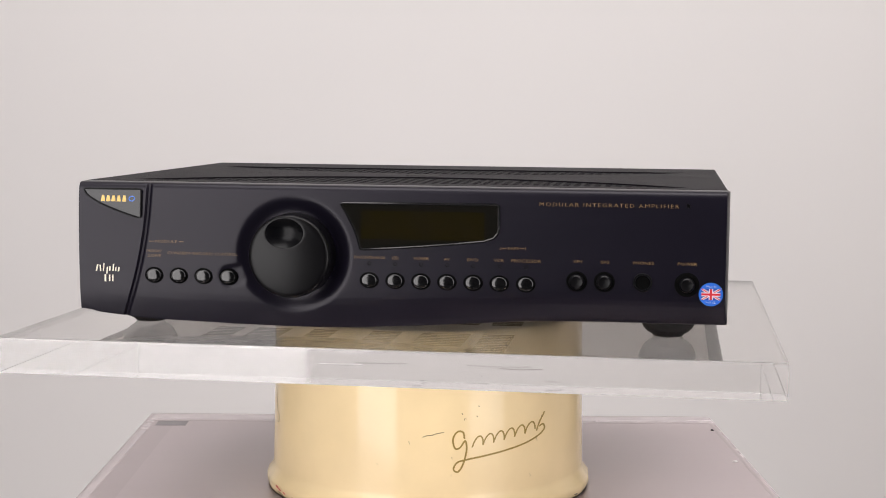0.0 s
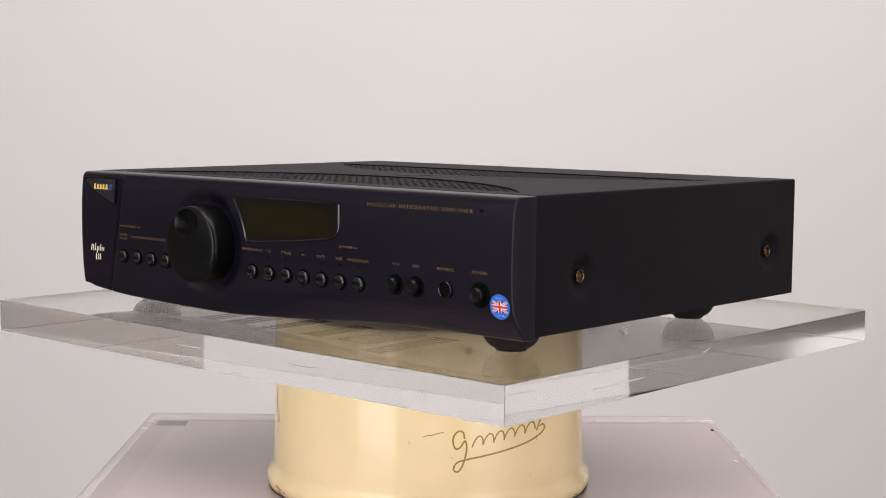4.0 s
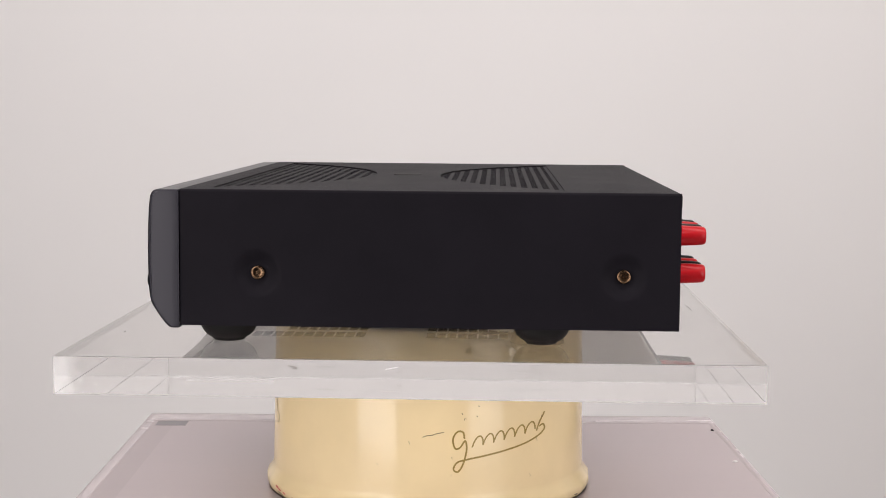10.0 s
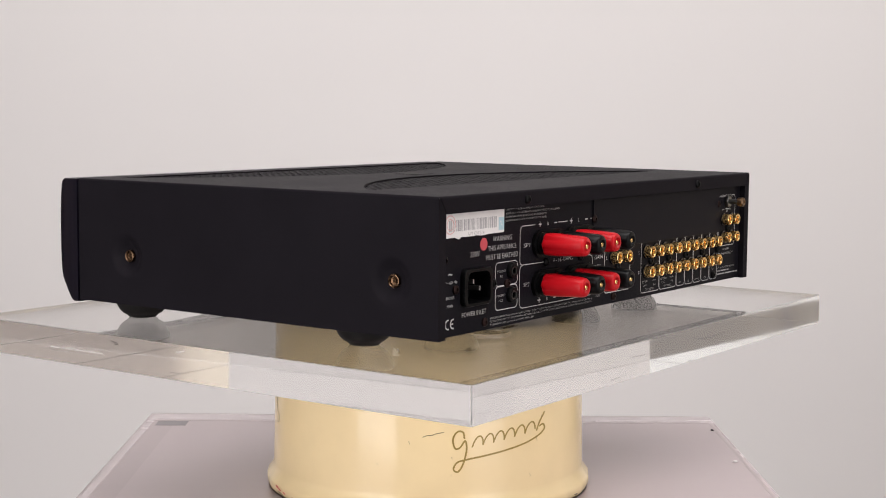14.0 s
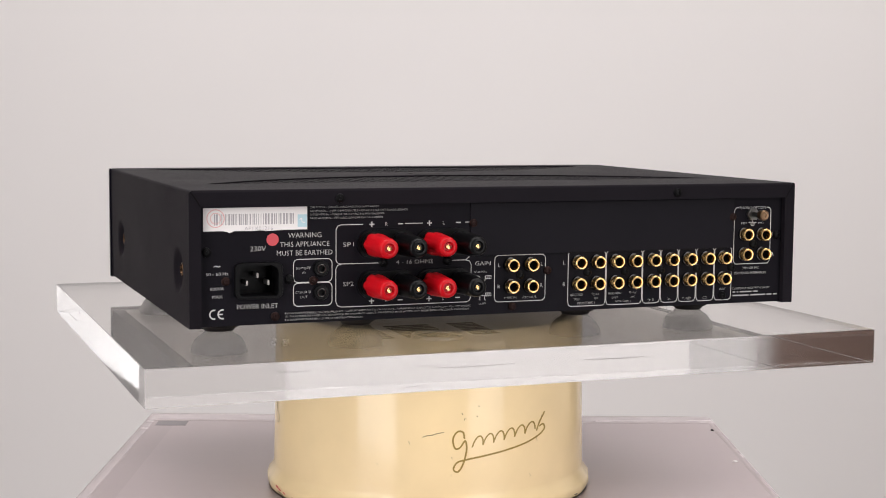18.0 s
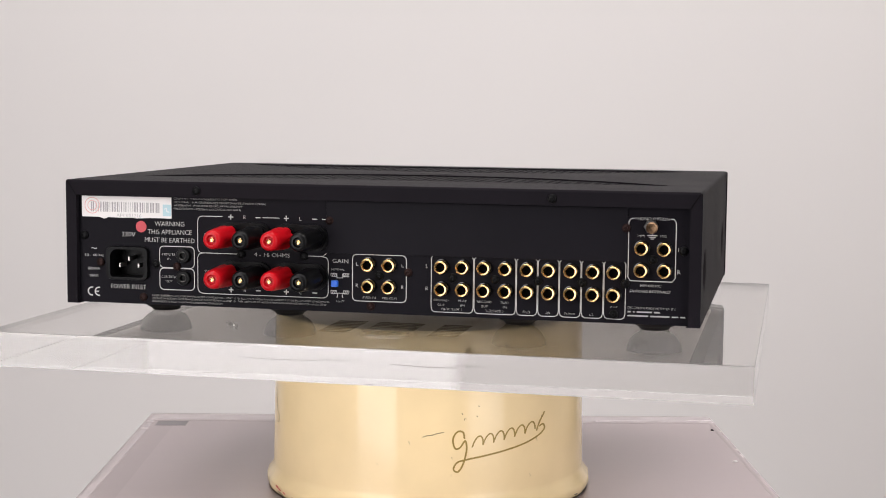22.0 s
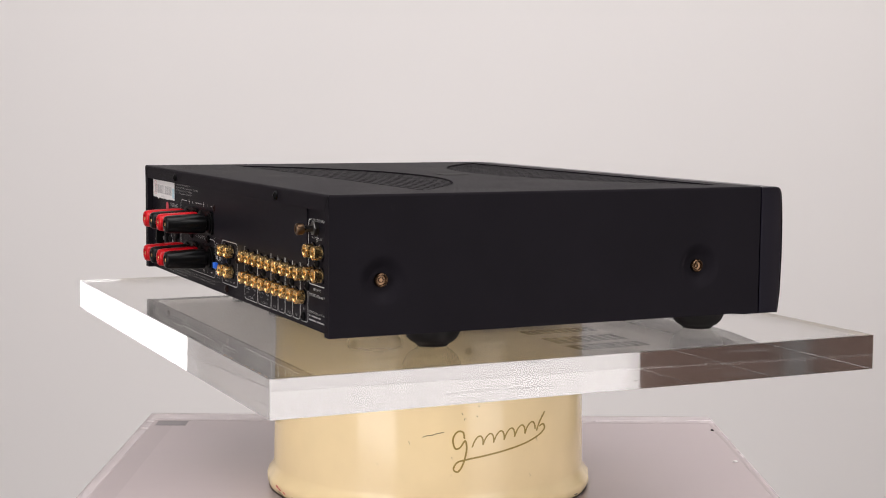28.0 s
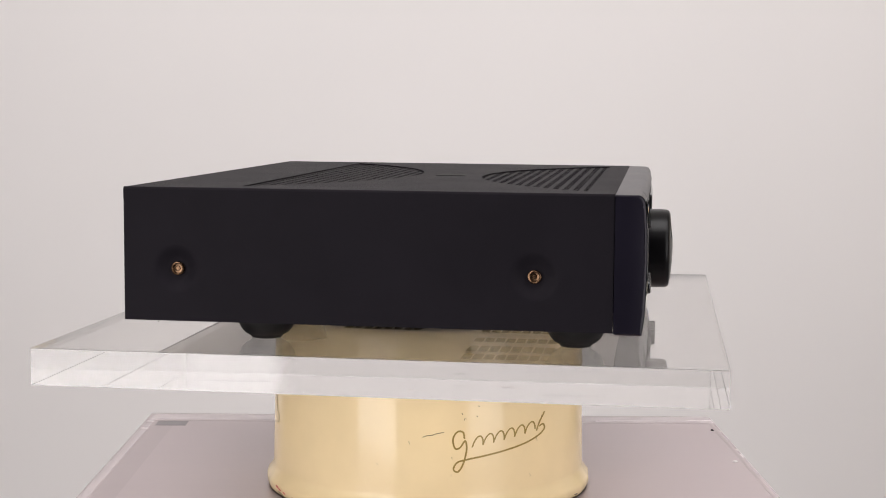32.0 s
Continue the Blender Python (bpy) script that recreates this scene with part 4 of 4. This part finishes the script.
def rear(amp):
    YB = YR  # the panel lies back from the edge of the cover
    bm = box(-XS + 1.0 + XO, 159.6, YB - 3.0, YB - 0.9, ZB + 0.4, ZT - 2.0)  # in four pieces round the mains inlet's opening
    box(185.6, XS - 1.0 + XO, YB - 3.0, YB - 0.9, ZB + 0.4, ZT - 2.0, bm=bm)
    box(159.6, 185.6, YB - 3.0, YB - 0.9, ZB + 0.4, 32.2, bm=bm), box(159.6, 185.6, YB - 3.0, YB - 0.9, 52.8, ZT - 2.0, bm=bm)
    p = part("rear_panel", bm, REAR, amp, "black rear panel with white printed legends")
    plane = (0, YB - 0.9, 0)
    B = lambda x: -x  # from amplifier x to the rear view's across

    def say(text, cap, x, z, width=None, align="CENTER"):
        return words("lettering", text, cap, (B(x), z), BACK, plane, PRINT, p, width, align)

    def rule(path, width=0.48, closed=False):
        part("print_line", line([(B(x), z) for x, z in path], width, BACK, plane, closed, 0.06), PRINT, p)

    def frame_print(x0, x1, z0, z1, r=3.0, corners="abcd", open_top=False):
        path = [(a, c) for a, c in rounded(min(B(x0), B(x1)), max(B(x0), B(x1)), z0, z1, r, corners=corners)]
        bm = line(path, 0.5 if r > 1 else 0.35, BACK, plane, True, 0.06)
        part("print_frame", bm, PRINT, p)
    # blanking plate
    part("blanking_plate", box(-167, 31.2, YB - 0.9, YB + 0.1, 53.8, 88.3, 0.3), BLANK, p, "plain black blanking plate")
    # sticker with bar code
    lab = part("serial_label", box(141, 206.7, YB - 0.9, YB - 0.7, 73.6, 87.9), PAPER, p, "white paper label with a bar code")
    rng = random.Random(7)
    x = 200.0
    while x > 150:
        w = rng.choice((0.35, 0.5, 0.8, 1.1))
        part("code_bar", box(x - w, x, YB - 0.7, YB - 0.66, 77.2, 84.0), GREYINK, lab)
        x -= w + rng.choice((0.5, 0.7, 1.1))
    part("foil_patch", box(141.2, 147.2, YB - 0.7, YB - 0.64, 75.2, 83), BLUEPAPER, lab)
    part("stamp_ring", line([(B(199) + 5.4 * math.cos(t), 81.4 + 5.4 * math.sin(t)) for t in np.linspace(0, math.tau, 30)[:-1]], 0.5, BACK, (0, YB - 0.7, 0), True, 0.1), PINKPAPER, lab)
    words("lettering", "AP1X01216", 2.4, (B(172), 74.9), BACK, (0, YB - 0.7, 0), GREYINK, lab, 18, lift=0.08)
    part("stamp_ring", line([(B(199) + 3.3 * math.cos(t), 81.4 + 3.3 * math.sin(t)) for t in np.linspace(0, math.tau, 24)[:-1]], 0.4, BACK, (0, YB - 0.7, 0), True, 0.1), PINKPAPER, lab)
    part("foil_mark", line(smooth_path([(B(146), 79.8), (B(144.6), 80.6), (B(144.4), 78.4), (B(142.4), 78.0)], 4), 0.5, BACK, (0, YB - 0.7, 0), lift=0.1), PAPER, lab)
    torn = [(B(195), 73.7), (B(192), 73.0), (B(190.5), 72.4), (B(188.6), 72.8), (B(187.5), 73.5), (B(176), 73.3), (B(171), 73.6), (B(166), 73.1), (B(158), 73.5)]
    part("torn_edge", slab_of([(torn[0][0], 73.9)] + torn + [(torn[-1][0], 73.9)], 0, 0.15, BACK, origin=(0, YB - 0.9, 0)), PAPER, lab, "torn paper edge")
    part("round_label", slab_of(disc(3.9, 24), 0, 0.15, BACK, origin=(163.2, YB - 0.9, 67.6)), REDDOT, p, "round faded red paper dot")
    for i, text in enumerate(("CAUTION - SHOCK HAZARD, DO NOT OPEN", "ACHTUNG - VOR OEFFNEN DES GERAETES NETZSTECKER ZIEHEN", "ATTENTION - RISQUE DE CHOC, NE PAS ENLEVER", "PRECAUCION - PELIGRO DESCARGA, NO ABRIR")):
        say(text, 1.25, 139.2, 87.2 - 2.3 * i, (45, 65, 49, 48)[i], "LEFT")
    say("WARNING", 3.2, 142.5, 70.0, 21.5), say("THIS APPLIANCE", 3.2, 142.5, 64.4, 32), say("MUST BE EARTHED", 3.2, 142.5, 58.9, 36)
    say("230V", 3.1, 172.5, 62.2, 10)
    rule([(200.2, 51.6), (199.3, 52.3), (198.2, 51.9), (197.1, 51.5), (196.2, 52.2)], 0.5), say("50 - 60 Hz", 1.9, 198.2, 47.2, 14), say("800VA", 1.9, 198.3, 38.0, 8.6), say("MAX", 1.9, 198.3, 33.1, 6.2)
    for cx in (B(200.2), B(195.0)):
        rule([(-(cx + 2.75 * math.cos(radians(a))), 22.2 + 2.75 * math.sin(radians(a))) for a in range(75, 286, 15)], 0.85)
    rule([(197.4, 22.2), (194.9, 22.2)], 0.8), say("POWER INLET", 3.0, 172.9, 26.3, 26)
    # mains inlet
    inlet = bmesh.new()
    outer = rounded(B(187.8), B(157.4), 31.2, 53.9, 4.0, 6)
    inner = rounded(B(184.8), B(160.3), 33.0, 52.0, 2.2, 6)[:14] + rounded(B(184.8), B(160.3), 33.0, 52.0, 5.0, 6)[14:]
    ring = []
    for pts, y in ((outer, -0.9), (outer, 2.0), ([(a * 0.985 + B(172.6) * 0.015, c * 0.98 + 42.5 * 0.02) for a, c in outer], 2.6), (inner, 2.6), (inner, -13.0)):
        ring.append([inlet.verts.new(Vector((-a, YB + y, c))) for a, c in pts])
    for q, r in zip(ring, ring[1:]):
        for i in range(len(q)):
            inlet.faces.new((q[i], q[(i + 1) % len(q)], r[(i + 1) % len(q)], r[i]))
    inlet.faces.new(ring[-1])
    bmesh.ops.recalc_face_normals(inlet, faces=inlet.faces)
    inl = part("mains_inlet", inlet, MATT, p, "black three-pin mains inlet", smooth=True)
    for x, z in ((172.7, 45.4), (179.4, 40.8), (165.8, 40.8)):
        part("pin", box(x - 0.7, x + 0.7, YB - 12, YB - 1.4, z - 1.5, z + 1.5, 0.3), DULLSTEEL, inl, "bright metal pin")
    # small jacks
    frame_print(149.9, 124.8, 40.2, 54.8), frame_print(149.9, 124.8, 25.2, 39.8)
    say("REMOTE", 1.6, 143.3, 49.2, 9.3), say("IN", 1.6, 143.3, 46.2), say("CONTROL", 1.6, 143.3, 34.0, 10.6), say("OUT", 1.6, 143.3, 30.9)
    ring = mesh_of("ring", lathe([(2.75, 1.6), (2.75, 1.9), (2.5, 2.0), (2.25, 1.9), (2.2, 1.0)], "y", 24), DARKSTEEL, True)
    jack = mesh_of("jack", lathe([(5.2, -0.9), (5.2, 0.3), (4.6, 1.6), (3.0, 1.7), (2.6, 1.0), (1.9, 0.9), (1.8, -0.5), (0, -0.6)], "y", 28), MATT, True)
    for z in (48.8, 33.6):
        part("jack_socket", jack, None, p, "small black jack socket", (132.3, YB, z))
        part("jack_ring", ring, None, p, "", (132.3, YB, z))
    # loudspeaker terminals
    rule([(104.5, 75.9), (119, 75.9), (121, 75.2), (122.2, 73), (122.2, 53.6), (121.4, 52), (119.6, 51.1), (92, 51.0)])
    rule([(76, 75.9), (64, 75.9)]), rule([(34.5, 75.9), (31, 75.9)])
    rule([(50, 51.2), (34, 51.2), (31.4, 53.4)])
    rule([(118.6, 51.0), (121.2, 50.2), (122.3, 48), (122.3, 27), (121.2, 24.6), (118.8, 23.6), (33.4, 23.6), (31.2, 24.6), (30.2, 27), (30.2, 48), (31.4, 50.4), (34, 51.0)])
    say("SP1", 2.7, 114, 63.3, 7), say("SP2", 2.7, 114, 38.2, 7), say("4 - 16 OHMS", 2.7, 69.5, 51.1, 25)
    for x, a in ((98.5, "+"), (88.6, "R"), (79.2, "-"), (59.4, "+"), (49.5, "L"), (39.5, "-")):
        for z in (75.8, 26.7):
            if a in "RL":
                say(a, 2.4, x, z)
            else:
                rule([(x + 1.7, z), (x - 1.7, z)], 0.7)
                if a == "+":
                    rule([(x, z - 1.7), (x, z + 1.7)], 0.7)

    def flutes(a, r, h):
        return r * (1 + 0.07 * (1 - step((h - 12) / 14)) * (abs(math.cos(3 * a)) * 2 - 1.2)) if r > 3.2 else r
    body = [(4.0, 4.6), (6.4, 4.6), (7.2, 5.4), (7.3, 12), (7.0, 19), (6.7, 26), (6.4, 31.0), (6.1, 32.8), (5.5, 33.9), (4.8, 34.3), (3.4, 34.4), (3.0, 33.2), (2.4, 32.6), (0, 32.6)]
    stem = mesh_of("stem", lathe([(7.4, -0.9), (7.4, 2.4), (5.6, 2.8), (5.6, 4.6), (4.4, 5.0)], "y", 32), MATT, True)
    for colour, m in (("red", RED), ("black", BLACKPOST)):
        post = mesh_of("post", lathe(body, "y", 48, wave=flutes), m, True)
        tip = mesh_of("tip", lathe([(1.5, 32.5), (1.5, 33.9), (1.2, 34.2), (0.6, 34.0), (0, 34.0)], "y", 16), GOLD, True)
        for z in (63.4, 37.4):
            for x in ((98.4, 59.4) if colour == "red" else (79.0, 39.5)):
                t = part("binding_post", post, None, p, colour + " fluted plastic loudspeaker terminal", (x, YB, z))
                part("post_tip", tip, None, t, "gold-plated centre")
                part("post_stem", stem, None, t, "black collar")
    for z in (63.4, 37.4):
        for x in (88.7, 49.5):
            bm = slab_of(rounded(B(x) - 19.6, B(x) + 19.6, z - 8.8, z + 8.8, 8.6, 8), 0, 2.2, BACK, origin=(0, YB - 0.9, 0))
            part("post_base", bm, MATT, p, "black oval terminal base")
    # gain switch
    say("GAIN", 2.7, 21.9, 48.6, 11), say("NORMAL", 1.4, 23.4, 43.0, 9), say("LOW", 1.4, 21.9, 22.0, 5)
    for x in (26.4, 17.9):
        for z in (39.3, 27.9):
            frame_print(x - 1.9, x + 1.9, z - 1.0, z + 1.0, 0.3)
            rule([(x + 1.2, z - 0.8), (x + 0.1, z + 0.8)], 0.4), rule([(x - 0.2, z - 0.8), (x - 1.3, z + 0.8)], 0.4)
    rule([(24.2, 40.2), (24.2, 37.4), (20.2, 37.4), (20.2, 40.2)], 0.45), rule([(24.4, 24.4), (23.8, 24.4), (23.8, 27.2), (20.4, 27.2), (20.4, 24.4), (19.8, 24.4)], 0.45)
    part("gain_switch", box(23.2, 27.4, YB - 0.9, YB + 2.2, 31.6, 35.8, 0.4), BLUEKEY, p, "small bright blue switch button")
    # phono sockets
    frame_print(13.5, -23.1, 22.6, 53.4)
    say("L", 2.5, 10.3, 47), say("R", 2.5, 10.3, 32.8), say("L", 2.5, -20.6, 47), say("R", 2.5, -20.6, 32.6)
    say("PWR IN", 1.6, 2.0, 25.0, 8.6), say("PRE OUT", 1.6, -12.0, 25.0, 10)
    socket = mesh_of("socket", lathe([(4.3, 0.1), (4.3, 4.7), (4.2, 5.2), (3.8, 5.5), (3.2, 5.4), (2.85, 4.8), (2.75, 1.2)], "y", 32), GOLD, True)
    collar = mesh_of("collar", lathe([(5.1, -0.9), (5.0, 0.1), (4.6, 0.3), (0, 0.3)], "y", 28), GLOSS, True)
    core = mesh_of("core", lathe([(2.8, 1.7), (1.7, 1.7), (1.5, 1.2), (0, 1.2)], "y", 20), DARK, True)
    tops = [(2.2, 47.0), (-12.1, 46.9), (2.0, 32.7), (-12.0, 32.6)]
    cols = (-47.1, -61.2, -75.3, -89.3, -103.5, -117.5, -131.6, -145.8, -159.0)
    tops += [(x, 47.2) for x in cols] + [(x, 32.7) for x in cols]
    tops += [(-176.1, 63.1), (-190.2, 62.8), (-175.9, 49.1), (-190.5, 49.1)]
    for x, z in tops:
        s = part("phono_socket", socket, None, p, "gold-plated phono socket", (x, YB, z))
        part("socket_collar", collar, None, s)
        part("socket_core", core, None, s)
    say("L", 2.5, -37.0, 47.2), say("R", 2.5, -37.0, 32.6)
    walls = (-39.6, -68.2, -96.0, -110.0, -123.9, -138.0, -152.3, -166.5)
    for a, c in zip(walls, walls[1:]):
        path = [(a - 0.3, 52.6), (a - 0.3, 20.6), (a - 1.0, 18.4), (a - 2.6, 17.4), (c + 2.6, 17.4), (c + 1.0, 18.4), (c + 0.3, 20.6), (c + 0.3, 52.6)]
        rule(path, 0.48)
        for x, s in ((a, -1), (c, 1)):
            rule([(x + s * 0.3, 52.6), (x + s * 1.4, 54.0)], 0.45)
    for x in (-46.6, -75.3):
        say("RECORD", 1.5, x, 25.2, 9.6), say("OUT", 1.5, x, 22.2, 4.8)
    for x in (-60.9, -88.9):
        say("PLAY", 1.5, x, 25.2, 5.4), say("IN", 1.5, x, 22.2, 2.6)
    for text, x, z in (("PROC/TAPE 1", -53.6, 19.4), ("VCR/TAPE 2", -82, 19.4), ("DVD", -103, 19.6), ("AV", -117, 19.6), ("TUNER", -131, 19.6), ("CD", -145.2, 19.6), ("AUX", -159.2, 25.2)):
        say(text, 1.6, x, z)
    # phono option
    rule([(-171.2, 81.8), (-169, 81.6), (-167.6, 79.6), (-167.6, 44.4), (-169.2, 42.2), (-195.4, 42.2), (-197.2, 44.4), (-197.2, 79.6), (-195.8, 81.6), (-193.8, 81.8)], 0.55)
    say("PHONO OPTION", 2.0, -182.3, 81.6, 21), say("MM", 1.5, -175.4, 70.8, 4), say("MC", 1.5, -189.3, 70.8, 4)
    say("L", 2.6, -199.4, 62.6), say("R", 2.6, -199.4, 48.6), say("MM OR MC", 1.7, -182.1, 39.3, 13), say("SWITCHED INTERNALLY", 1.7, -181.7, 35.7, 26)
    for i, w in enumerate((6.4, 4.2, 2.0)):
        rule([(-182.4 + w / 2, 71.2 - 1.1 * i), (-182.4 - w / 2, 71.2 - 1.1 * i)], 0.45)
    rule([(-182.4, 74), (-182.4, 71.2)], 0.45)
    g = part("earth_terminal", lathe([(4.6, -0.9), (4.6, 1.6), (4.2, 2.0), (2.0, 2.0), (2.0, 9.0), (0, 9.0)], "y", 6, (-181.6, YB, 77.0)), DARKSTEEL, p, "bright hexagon nut of the earth terminal")
    part("terminal_knob", lathe([(2.0, 8.4), (3.4, 8.6), (3.6, 12.6), (2.8, 13.2), (1.6, 13.1), (1.5, 12.4), (0, 12.4)], "y", 24, (-183.2, YB, 77.0)), BRASS, g, "knurled brass terminal knob", smooth=True)
    say("DESIGNED & MADE IN THE UK BY:", 1.5, -167.8, 25.0, 30, "LEFT")
    for z, parts in ((22.5, (2, 1, 9.5, 3.6)), (20.0, (13, 12, 4, 3))):
        x = -167.8
        for w in parts:
            part("print_bar", slab_of([(B(x), z - 0.45), (B(x) + w, z - 0.45), (B(x) + w, z + 0.45), (B(x), z + 0.45)], 0.02, 0.05, BACK, origin=plane), DIMPRINT, p, "plain white printed bar")
            x -= w + 1.4
    for i, text in enumerate(("RADIO INTERFERENCE (USA) THIS PRODUCT COMPLIES WITH PART 15 OF FCC RULES. OPERATION IS SUBJECT TO THE FOLLOWING CONDITIONS:",
                              "(1). THIS DEVICE MAY NOT CAUSE HARMFUL INTERFERENCE, AND (2). THIS DEVICE MUST ACCEPT ANY INTERFERENCE RECEIVED, INCLUDING",
                              "INTERFERENCE THAT MAY CAUSE UNDESIRED OPERATION.")):
        say(text, 1.15, 155.4, 20.8 - 1.95 * i, (126, 124, 51)[i], "LEFT")
    # screws
    screw = mesh_of("screw", lathe([(2.9, -0.9), (2.8, 0.1), (2.1, 0.7), (1.1, 0.8), (0.9, 0.2), (0, 0.2)], "y", 16), RUSTY, True)
    dark = mesh_of("screw", lathe([(3.0, -0.9), (2.8, 0.2), (2.0, 0.9), (1.1, 1.0), (0.9, 0.3), (0, 0.3)], "y", 16), MATT, True)
    for x, z in ((193.1, 42.5), (161.8, 19.5), (29.1, 75.2), (-24.5, 42.5), (0.8, 19.3), (-166, 75.5), (137.2, 41.2)):
        part("panel_screw", screw, None, p, "small bronzed panel screw", (x, YB, z))
    for x, z in ((121.1, 93.0), (-119.4, 93.3), (204.9, 60.8), (152.6, 42.5), (-202.1, 61.9), (-5, 40), (-54.2, 40), (-82.4, 40), (-110.4, 40), (-138.6, 40), (-166, 40), (-183.2, 56), (-159, 20.4), (91, 51), (47, 51)):
        part("panel_screw", dark, None, p, "small black panel screw", (x, YB + (4.4 if z > 90 else 0), z))


def amplifier():
    amp = tagged(new("amplifier"), "black hi-fi amplifier with a large knob and gold rear sockets", "amplifier")
    cover(amp)
    grilles(amp)
    fascia(amp)
    base_and_feet(amp)
    rear(amp)
    return amp


room()
plinth()
drum()
slab = acrylic_slab()
amp = amplifier()

TURN = [(0, -9.12), (4, -42.398), (8, -75.84), (12, -109.238), (16, -142.666), (20, -176.522), (24, -210.883), (28, -245.241), (32, -278.636)]


def motions():
    """The slab and the amplifier on it turn clockwise, a little over eight degrees a second."""
    at = [a for a, _ in TURN]
    turn = [b for _, b in TURN]
    rows = [(float(t), pose(0, 0, 0, 0, 0, float(np.interp(t, at, turn)))) for t in range(0, 33)]
    walk(slab, rows)
    walk(amp, rows)


motions()
